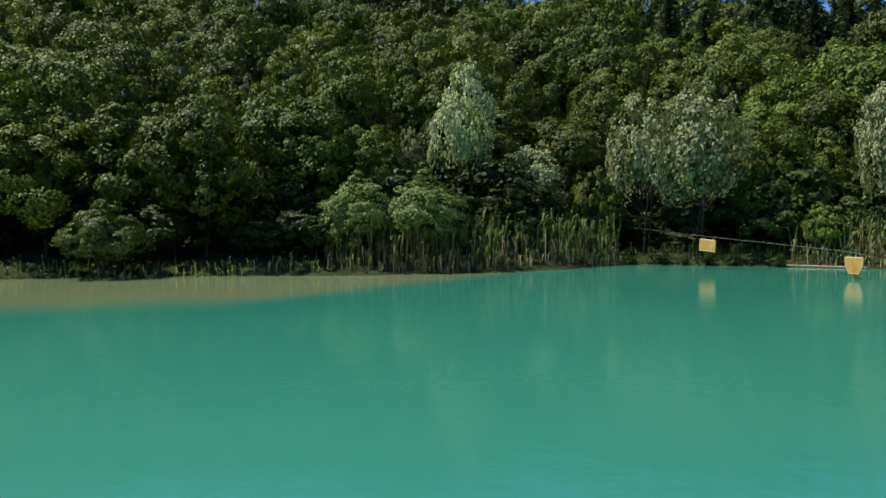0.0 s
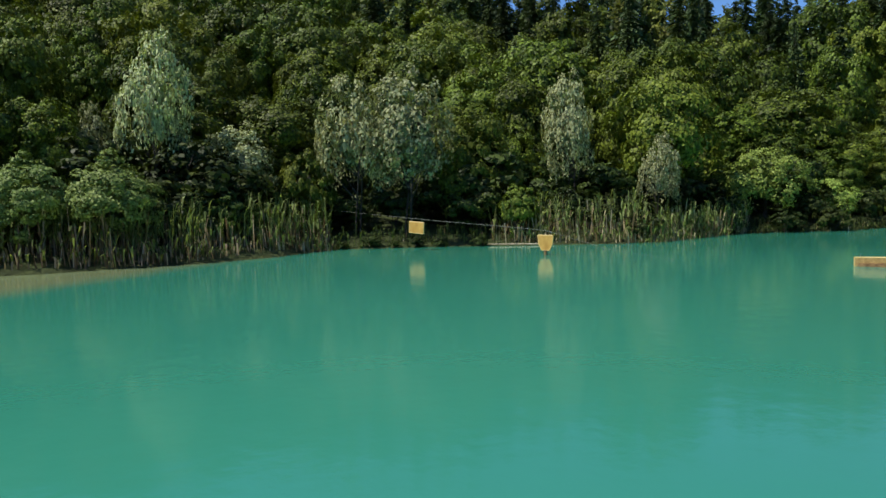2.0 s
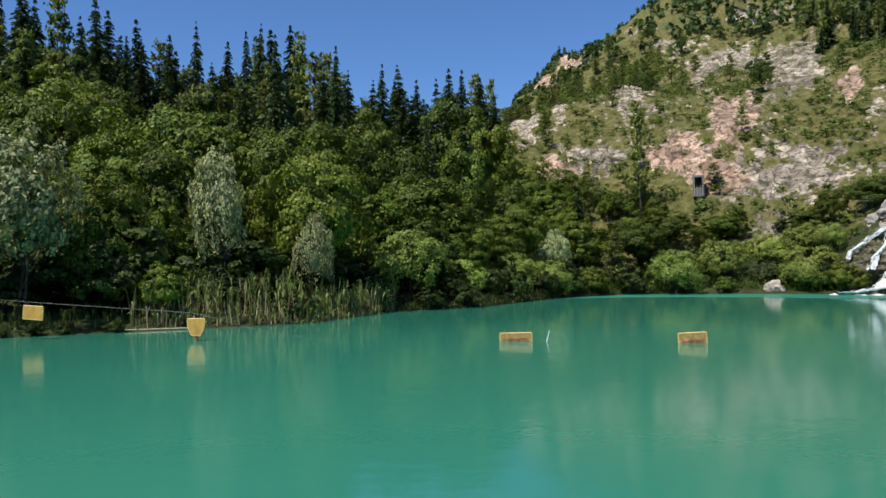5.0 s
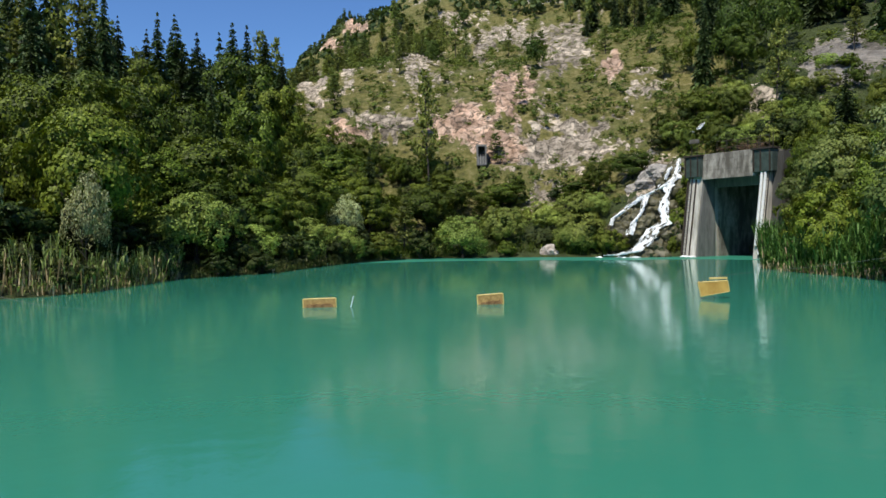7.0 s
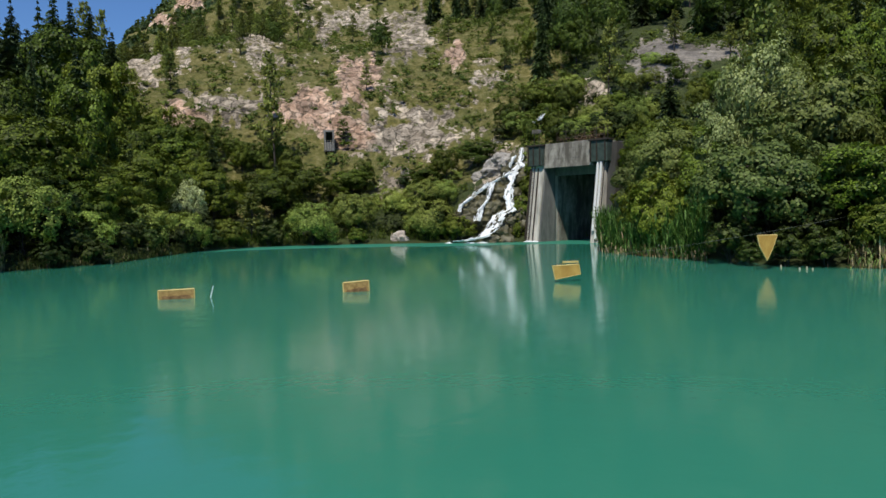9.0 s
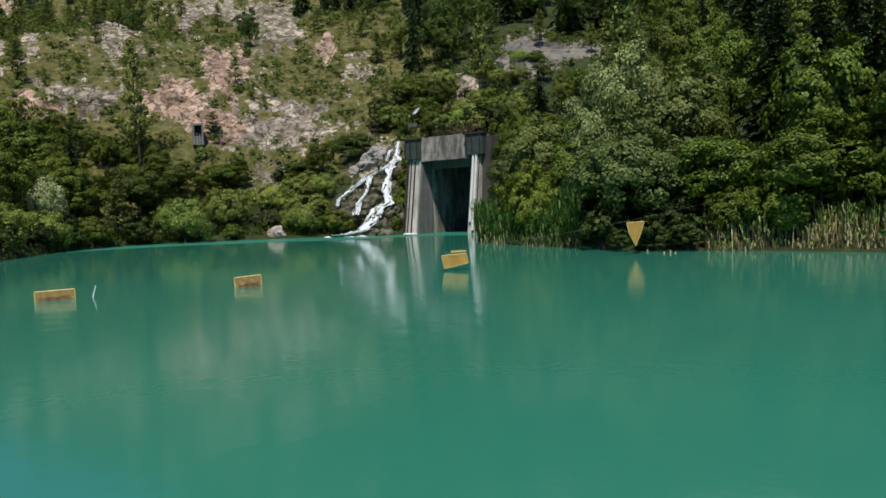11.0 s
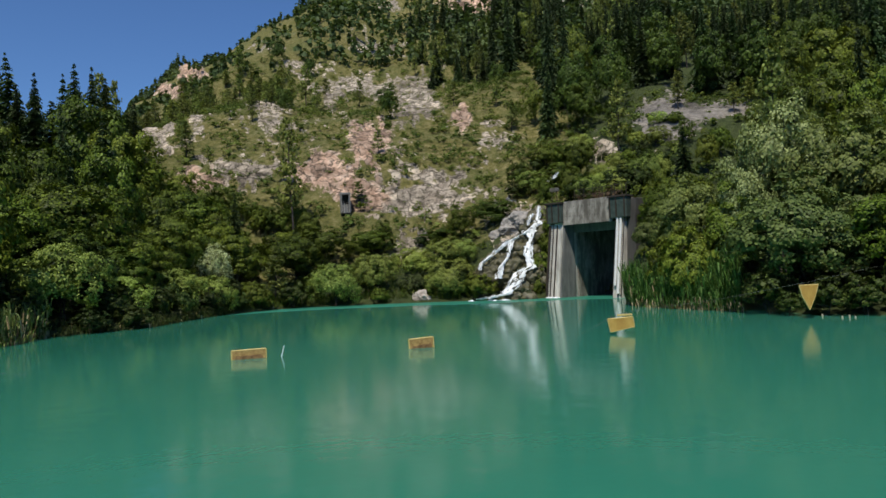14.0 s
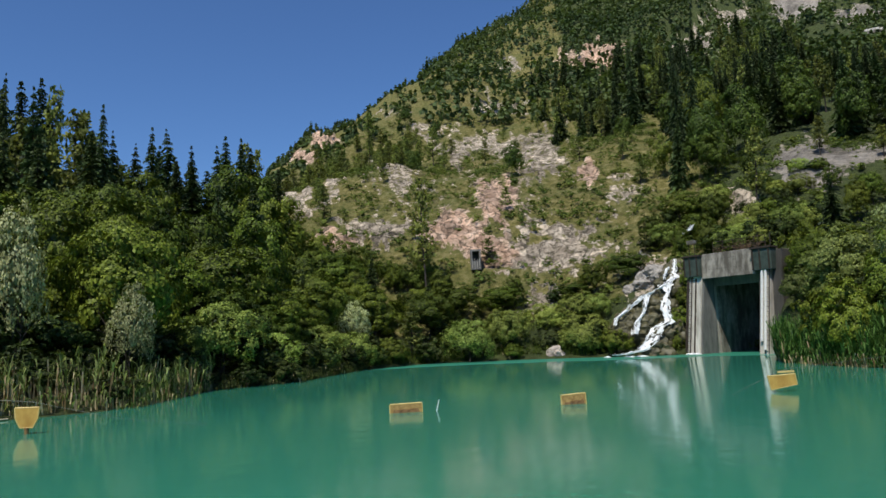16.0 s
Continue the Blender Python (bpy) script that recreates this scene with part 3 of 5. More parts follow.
# ---------------------------------------------------------------- trees
def crown(rng, h, w, base, lobes, leaves, length, width, upright=1.0, twigs=7, tight=0.3):
    """A crown of leafy lobes, each made of smaller tufts; returns leaf quads and the lobes' centres."""
    H = h - base
    size, mid = np.array((w / 2, w / 2, H / 2)), np.array((0, 0, base + H * 0.5))
    k = np.arange(lobes)
    zf = np.clip(-0.62 + 1.6 * (k + 0.5) / lobes + rng.normal(size=lobes) * 0.09, -0.75, 0.99)
    turn = k * 2.39996 + rng.normal(size=lobes) * 0.45
    d = np.stack([np.sqrt(1 - zf**2) * np.cos(turn), np.sqrt(1 - zf**2) * np.sin(turn), zf], -1)
    R = rng.uniform(0.115, 0.215, lobes) * min(w, H) * (1 - 0.2 * zf)
    c = mid + d * size * rng.uniform(0.46, 0.82, (lobes, 1))
    # tufts over each lobe
    n = lobes * twigs
    ds = rng.normal(size=(n, 3)) + np.repeat(d, twigs, 0) * 0.7 + (0, 0, 0.35)
    ds /= np.linalg.norm(ds, axis=1, keepdims=True)
    RR = np.repeat(R, twigs)
    cs = np.repeat(c, twigs, 0) + ds * RR[:, None] * (0.78, 0.78, 0.7 * upright)
    rs = RR * rng.uniform(0.3, 0.58, n)
    share = rs**2 / (rs**2).sum()
    who = rng.choice(n, leaves, p=share)
    dl = rng.normal(size=(leaves, 3))
    dl /= np.linalg.norm(dl, axis=1, keepdims=True)
    side = ds[who] + d[who // twigs] * 0.5 + (0, 0, 0.25)
    back = (dl * side).sum(1) < -0.15
    dl[back] *= -1
    P = cs[who] + dl * (rs[who] * rng.uniform(0.62, 1.12, leaves))[:, None] * (1, 1, 0.8 * upright)
    P[:, 2] = np.maximum(P[:, 2], 0.12)
    N = dl * 0.6 + ds[who] * 0.45 + d[who // twigs] * 0.4 + (0, 0, 0.12) + rng.normal(size=dl.shape) * tight
    outer = leaf_quads(P, N, length, width, rng)
    # the dim inside of the crown
    m = max(leaves // 14, 12)
    q = rng.normal(size=(m, 3))
    q /= np.linalg.norm(q, axis=1, keepdims=True)
    inner = leaf_quads(mid + q * size * rng.uniform(0.12, 0.44, (m, 1)), q + rng.normal(size=q.shape) * 0.5, length * 2.4, width * 2.8, rng)
    return joined([outer, inner]), list(c)


def limbs(rng, h, w, base, tips, stems=1, thick=0.015):
    pieces = []
    for s in range(stems):
        off = rng.normal(size=2) * 0.05 * w * (stems > 1)
        lean = rng.normal(size=2) * 0.05 * w * (1 + 2 * (stems > 1))
        zs = np.linspace(-0.4, h * (0.82 if stems == 2 else 0.58), 8)
        k = (zs / h).clip(0)
        pts = np.stack([off[0] + lean[0] * k + 0.03 * w * np.sin(3 * k + s), off[1] + lean[1] * k + 0.02 * w * np.cos(4 * k + s) - 0.02 * w, zs], -1)
        pieces.append(tube(pts, h * thick * (1.05 - 0.9 * k) * (1 if stems == 1 else 0.6), 7))
        for c in tips[s :: max(stems * 2, 2)][:11]:
            z0 = min(max(base * 0.6, c[2] - rng.uniform(0.15, 0.3) * h), h * 0.7)
            p0 = np.array([np.interp(z0, zs, pts[:, 0]), np.interp(z0, zs, pts[:, 1]), z0])
            mid = (p0 + c) / 2 + (0, 0, -0.02 * h)
            pieces.append(tube([p0, mid, c], [h * thick * 0.4, h * thick * 0.25, h * thick * 0.08], 5))
    return joined(pieces)


NATURAL = {"spruce": 5.0, "pine": 4.2, "bush": 11.0, "light_bush": 11.0, "dark_bush": 11.0, "shrub": 11.0}
TREE_KINDS = {
    # name, category, label, leaf, crown base, lobes, leaves, leaf length, leaf width, upright, stems, tufts, looseness
    "near_broad": ("broadleaf_tree", "tree", "leafy green broadleaf tree on the lake's bank", LEAF, 0.04, 32, 11500, 0.25, 0.16, 0.95, 1, 8, 0.32),
    "broad": ("broadleaf_tree", "tree", "green broadleaf tree in the hillside wood", LEAF, 0.05, 30, 9200, 0.27, 0.175, 0.95, 1, 7, 0.32),
    "light_broad": ("broadleaf_tree", "tree", "bright yellow-green broadleaf tree in the wood", LEAF_YELLOW, 0.05, 30, 9000, 0.27, 0.175, 0.95, 1, 7, 0.32),
    "grey_broad": ("sallow_tree", "tree", "rounded grey-green sallow on the lake's bank", LEAF_GREY, 0.02, 38, 10500, 0.3, 0.17, 0.9, 3, 8, 0.32),
    "dead": ("dead_scrub", "bush", "dry brown scrub on the gate's roof", DEAD, 0.02, 10, 260, 0.8, 0.2, 1.0, 3, 3, 0.6),
    "silver": ("willow_tree", "tree", "silvery grey-green willow on the lake's bank", LEAF_SILVER, 0.22, 38, 4800, 0.34, 0.18, 1.2, 2, 6, 0.5),
    "pale_tree": ("poplar_tree", "tree", "pale grey-green poplar behind the reeds", LEAF_PALE, 0.1, 44, 8200, 0.27, 0.16, 1.1, 2, 7, 0.42),
    "bush": ("willow_bush", "bush", "rounded grey-green willow bush at the waterside", LEAF_BUSH, 0.02, 36, 8600, 0.37, 0.21, 1.0, 3, 7, 0.34),
    "light_bush": ("bush", "bush", "bright yellow-green bush at the waterside", LEAF_YELLOW, 0.02, 26, 6400, 0.45, 0.25, 0.95, 3, 6, 0.36),
    "dark_bush": ("undergrowth_bush", "bush", "green undergrowth bush under the trees, darkened for their shade", LEAF_SHADE, 0.02, 20, 2600, 0.6, 0.36, 0.9, 3, 5, 0.4),
    "shrub": ("shrub", "bush", "low green shrub on the rocky slope", LEAF_SHRUB, 0.02, 7, 150, 1.0, 0.75, 0.9, 2, 3, 0.4),
}


def tree_broad(kind, seed):
    name, category, label, leaf, base, lobes, leaves, length, width, upright, stems, twigs, loose = TREE_KINDS[kind]
    rng = np.random.default_rng(seed)
    h, w = 10.0, NATURAL.get(kind, 8.0)
    base *= h
    (v, f), tips = crown(rng, h, w, base, lobes, leaves, length, width, upright, twigs, loose)
    ob = new(name)
    tagged(ob, label, category)
    tv, tf = limbs(rng, h, w, base, tips, stems)
    part("trunk", quads("trunk", tv, tf, BARK), ob)
    part("crown", quads("crown", v, f, leaf), ob)
    SHAPES[(kind, seed)] = v
    return ob


def tree_spruce(seed, pine=False):
    rng = np.random.default_rng(seed)
    h, w = 10.0, 5.0 if not pine else 4.2
    ob = new("pine_tree" if pine else "spruce_tree")
    tagged(ob, "sparse pine on the rocky slope" if pine else "dark pointed spruce on the hillside", "tree")
    if pine:
        # airy tufts along thin branches
        tips, wood_, up = [], [], []
        for k in range(15):
            t = 0.26 + 0.74 * (k + rng.uniform(0, 0.9)) / 15.5
            for _ in range(5):
                a, L = rng.uniform(0, 2 * np.pi), (w / 2 * (1.04 - t) ** 0.55 * rng.uniform(0.55, 1.2))
                d = np.array((math.cos(a), math.sin(a), rng.uniform(-0.05, 0.3)))
                wood_.append(tube([(0, 0, t * h), d * L * 0.55 + (0, 0, t * h), d * L + (0, 0, t * h + 0.1)], [0.035, 0.025, 0.01], 4))
                m = int(6 + 9 * L / w * 2)
                tips.append(d * L * rng.uniform(0.35, 1.08, (m, 1)) + (0, 0, t * h) + rng.normal(size=(m, 3)) * 0.17)
                up.append(rng.normal(size=(m, 3)) * 0.7 + d * 0.4 + (0, 0, 0.5))
        tips, up = np.concatenate(tips), np.concatenate(up)
        zs = np.linspace(-0.4, h * 0.97, 7)
        wood_.append(tube(np.stack([0.06 * np.sin(zs), 0.06 * np.cos(zs * 1.3) - 0.06, zs], -1), 0.014 * h * (1.03 - zs.clip(0) / h), 6))
        part("trunk", quads("trunk", *joined(wood_), BARK), ob)
        part("crown", quads("crown", *leaf_quads(tips, up, 0.5, 0.26, rng), NEEDLE_PINE), ob)
        return ob
    P, F, n = [], [], 0
    lo, levels = 0.08, 38
    for k in range(levels):
        t = lo + (1 - lo) * (k + rng.uniform(0, 0.8)) / levels
        reach = w / 2 * ((1 - t) / (1 - lo)) ** 0.92 * rng.uniform(0.8, 1.2) + 0.1
        for _ in range(12):
            a = rng.uniform(0, 2 * np.pi)
            L = reach * rng.uniform(0.65, 1.15)
            d, s = np.array((math.cos(a), math.sin(a), 0)), np.array((-math.sin(a), math.cos(a), 0))
            z0, sag = t * h, 0.38 * L
            segs = 3
            for q in range(segs):
                u0, u1 = q / segs, (q + 1.12) / segs
                wd = 0.17 * L * (1.05 - 0.6 * u0) + 0.05
                c0, c1 = d * L * u0, d * L * u1
                za, zb = z0 - sag * u0**1.3 + rng.normal() * 0.03, z0 - sag * u1**1.3 + rng.normal() * 0.05
                tilt = rng.normal() * 0.3 * wd
                P += [c0 + s * wd * 0.5 + (0, 0, za - wd * 0.25 + tilt), c0 - s * wd * 0.5 + (0, 0, za - wd * 0.25 - tilt), c1 - s * wd * 0.22 + (0, 0, zb - tilt), c1 + s * wd * 0.22 + (0, 0, zb + tilt)]
                F.append((n, n + 1, n + 2, n + 3))
                n += 4
                for sign in (-1, 1):
                    reach_ = L * (0.34 - 0.16 * u0) * rng.uniform(0.7, 1.2)
                    out = d * 0.62 + s * sign * 0.78
                    m0 = d * L * (u0 + 0.12) + (0, 0, za)
                    m1 = m0 + out * reach_ + (0, 0, -0.28 * reach_ + rng.normal() * 0.06)
                    half = d * (0.05 * L + 0.025)
                    P += [m0 - half, m0 + half, m1 + half * 0.45, m1 - half * 0.45]
                    F.append((n, n + 1, n + 2, n + 3))
                    n += 4
    zs = np.linspace(-0.4, h * 0.99, 7)
    pts = np.stack([0.05 * np.sin(zs), 0.05 * np.cos(zs * 1.3) - 0.05, zs], -1)
    part("trunk", quads("trunk", *tube(pts, 0.016 * h * (1.03 - zs.clip(0) / h), 6), BARK), ob)
    part("crown", quads("crown", np.array(P), np.array(F), NEEDLE), ob)
    SHAPES[("spruce", seed)] = np.array(P)
    return ob


SHAPES, MASS, SEEDS = {}, {}, {}
PROTOS, TURN = {}, np.random.default_rng(11)


def plant(kind, x, y, height, width=None, z=None, variants=3, group="", mass=False):
    """Plants one tree of a kind; width in metres."""
    v = int(TURN.integers(variants))
    key = (kind, v)
    natural = NATURAL.get(kind, 8.0)
    k = height / 10.0
    kw = (width / natural) if width else k
    ground = float(ground_z(np.array([x]), np.array([y]))[0]) if z is None else z
    m = Matrix.LocRotScale((x, y, max(ground, 0.02) - 0.1), Euler((TURN.normal() * 0.03, TURN.normal() * 0.03, TURN.uniform(0, 6.28))), (kw, kw, k))
    if mass and key in PROTOS:
        shape = SHAPES[(kind, SEEDS[key])]
        if kind != "shrub":
            leaf = shape.reshape(-1, 4, 3)[::3]
            shape = (leaf.mean(1, keepdims=True) + (leaf - leaf.mean(1, keepdims=True)) * 1.4).reshape(-1, 3)
        m4 = np.array(m)
        MASS.setdefault(kind, []).append(shape @ m4[:3, :3].T + m4[:3, 3])
        return None
    if key not in PROTOS:
        s = SEEDS[key] = 100 + 10 * v + 1000 * len(PROTOS)
        PROTOS[key] = tree_spruce(s, kind == "pine") if kind in ("spruce", "pine") else tree_broad(kind, s)
        PROTOS[key].matrix_basis = m
        ob = PROTOS[key]
    else:
        src = PROTOS[key]
        made = copy_thing(src, Matrix())
        made.matrix_basis = m
        ob = made
    if group:
        tagged(ob, group=group)
    return ob


# the trees and bushes that stand out along the water: kind, x, y, top above the water, width
BANK_TREES = [
    ("silver", -4.6, 33.2, 9.7, 3.0), ("silver", -7.0, 33.0, 6.6, 1.6), ("silver", 6.6, 33.2, 8.3, 4.6), ("silver", 4.2, 33.8, 8.0, 3.2),
    ("silver", -0.9, 34.4, 5.9, 3.6), ("light_bush", 1.9, 34.2, 5.0, 2.8), ("grey_broad", -8.4, 27.9, 4.4, 3.2), ("grey_broad", -5.7, 28.3, 4.5, 3.6),
    ("near_broad", -8.8, 31.5, 7.4, 4.0), ("silver", 15.4, 33.8, 8.5, 2.6), ("silver", 19.0, 31.4, 5.1, 1.9), ("bush", 27.2, 34.4, 4.8, 4.7),
    ("light_bush", 11.8, 31.4, 3.0, 2.4), ("grey_broad", -17.6, 24.0, 3.2, 3.0), ("near_broad", -15.2, 27.6, 7.9, 5.6), ("near_broad", -11.5, 31.0, 9.0, 6.0),
    ("bush", 38.4, 37.1, 3.5, 4.2), ("bush", 41.2, 36.3, 2.75, 3.5), ("light_bush", 45.5, 35.4, 1.5, 2.8), ("silver", 44.6, 38.6, 5.1, 2.7), ("pine", 48.2, 35.6, 4.9, 2.6),
    ("bush", 50.8, 31.9, 2.6, 4.3), ("bush", 54.3, 30.1, 4.3, 4.0), ("bush", 57.8, 28.2, 4.75, 3.5), ("bush", 56.2, 23.9, 3.7, 4.4), ("light_bush", 55.0, 21.2, 1.9, 2.8),
    ("bush", 31.2, 34.6, 3.0, 3.4), ("near_broad", 30.6, 37.6, 6.2, 4.8), ("dark_bush", 29.4, 33.6, 1.8, 2.6), ("dark_bush", 33.2, 34.2, 2.2, 3.0), ("dark_bush", 35.8, 34.8, 2.0, 3.0), ("light_bush", 34.8, 35.4, 1.9, 2.2), ("dark_bush", 39.8, 35.4, 1.4, 2.6), ("dark_bush", 43.2, 35.6, 1.3, 2.2), ("near_broad", 36.2, 38.6, 6.0, 5.0), ("near_broad", 40.0, 39.6, 6.2, 4.6),
    ("light_bush", 46.6, 36.8, 2.4, 2.2), ("light_bush", 52.6, 28.8, 1.1, 1.8), ("dark_bush", 43.4, 37.0, 3.0, 3.4), ("dark_bush", 48.6, 34.2, 2.0, 3.0), ("dark_bush", 55.6, 26.8, 2.4, 3.0), ("dark_bush", 58.6, 26.0, 3.2, 3.0),
    ("grey_broad", 35.6, -0.3, 6.5, 5.6), ("pale_tree", 44.6, -0.7, 11.9, 5.2), ("light_broad", 42.6, 1.9, 6.8, 4.4), ("pale_tree", 44.0, 1.6, 8.6, 3.6), ("near_broad", 35.0, -4.2, 5.5, 4.8),
    ("grey_broad", 48.6, 5.0, 8.2, 4.4), ("light_bush", 42.4, 5.0, 4.6, 4.4), ("light_bush", 46.6, 5.2, 3.4, 3.2), ("light_broad", 32.8, -7.9, 5.5, 5.6), ("dark_bush", 34.2, 1.0, 2.2, 2.4), ("dark_bush", 34.0, -1.6, 2.2, 2.8), ("dark_bush", 32.6, -2.6, 1.3, 2.2), ("dark_bush", 32.6, -1.0, 1.1, 2.0), ("dark_bush", 32.9, 0.2, 0.9, 1.4), ("light_bush", 32.6, -6.0, 3.0, 3.0), ("light_bush", 33.2, -4.6, 2.8, 2.6), ("light_bush", 40.2, 4.4, 4.2, 3.4),
    ("near_broad", 53.4, 6.6, 8.2, 3.6), ("grey_broad", 52.2, 7.4, 6.0, 2.8), ("near_broad", 54.2, 7.2, 8.2, 2.8), ("near_broad", 55.8, 5.4, 9.0, 4.0), ("near_broad", 50.4, 5.4, 6.6, 3.4), ("near_broad", 57.5, 8.0, 10.0, 3.6),
    ("spruce", 59.6, 5.4, 13.0, 3.0), ("near_broad", 34.0, 40.6, 9.7, 7.6), ("near_broad", 29.0, 40.6, 8.0, 5.5), ("near_broad", 37.0, 41.5, 7.4, 5.5),
    ("spruce", 39.8, 47.6, 15.6, 3.4), ("pine", 59.6, 41.0, 18.0, 3.2), ("near_broad", 40.5, 42.5, 6.5, 5.2), ("near_broad", 13.2, 37.0, 6.4, 3.8),
    ("near_broad", 24.2, 37.6, 6.2, 4.4), ("near_broad", 1.0, 37.4, 8.2, 6.0), ("near_broad", 10.6, 37.5, 7.6, 5.5),
    ("near_broad", -18.5, 28.8, 8.0, 6.0), ("near_broad", -22.0, 26.4, 7.5, 5.5), ("near_broad", -3.8, 36.8, 8.8, 6.0), ("near_broad", 33.0, -12.0, 8.0, 6.0),
    ("spruce", 40.5, -8.0, 13.0, 5.6), ("spruce", 38.0, -11.5, 12.0, 5.2), ("spruce", 43.5, -10.5, 14.0, 5.6), ("spruce", 37.0, -14.5, 11.0, 5.0), ("grey_broad", 41.5, -3.0, 10.0, 6.0), ("near_broad", 33.2, 36.6, 4.8, 4.2), ("near_broad", 52.5, 36.5, 6.0, 5.0), ("near_broad", 48.5, 39.5, 6.5, 5.0),
    ("near_broad", 59.5, 33.0, 6.5, 4.5), ("near_broad", 62.2, 27.2, 6.5, 4.0), ("near_broad", 64.0, 22.5, 9.0, 4.0), ("near_broad", 56.5, 36.0, 7.0, 5.0),
]
for kind, x, y, top, width in BANK_TREES:
    g = max(float(ground_z(np.array([x]), np.array([y]))[0]), 0.0)
    tall = max(top - g + 0.1, width * 0.85 if "bush" in kind else 1.2)
    plant(kind, x, y, tall, width, z=top - tall + 0.1, variants=2, group="trees along the bank")


def slope_shrubs():
    """Low growth scattered over the open rocky slope."""
    rng = np.random.default_rng(14)
    n = 6400
    aa, rr = rng.uniform(43, 92, n), rng.uniform(63, 160, n)
    x, y = rr * np.sin(np.radians(aa)), rr * np.cos(np.radians(aa))
    z = ground_z(x, y)
    rock = bare(x, y, z + 0.3)[0]
    for k in range(n):
        if rng.uniform() < (0.82 if rock[k] > 0.57 else 0.6 if rock[k] > 0.45 else 0.06):
            continue
        if aa[k] > 75 and rr[k] > 95 or rr[k] < 74 and not 55 < aa[k] < 92:
            continue
        h = rng.uniform(0.3, 0.7) if rng.uniform() < 0.55 else rng.uniform(0.6, 1.4)
        plant("shrub", x[k], y[k], h, h * rng.uniform(1.1, 1.9), z=z[k], mass=True)


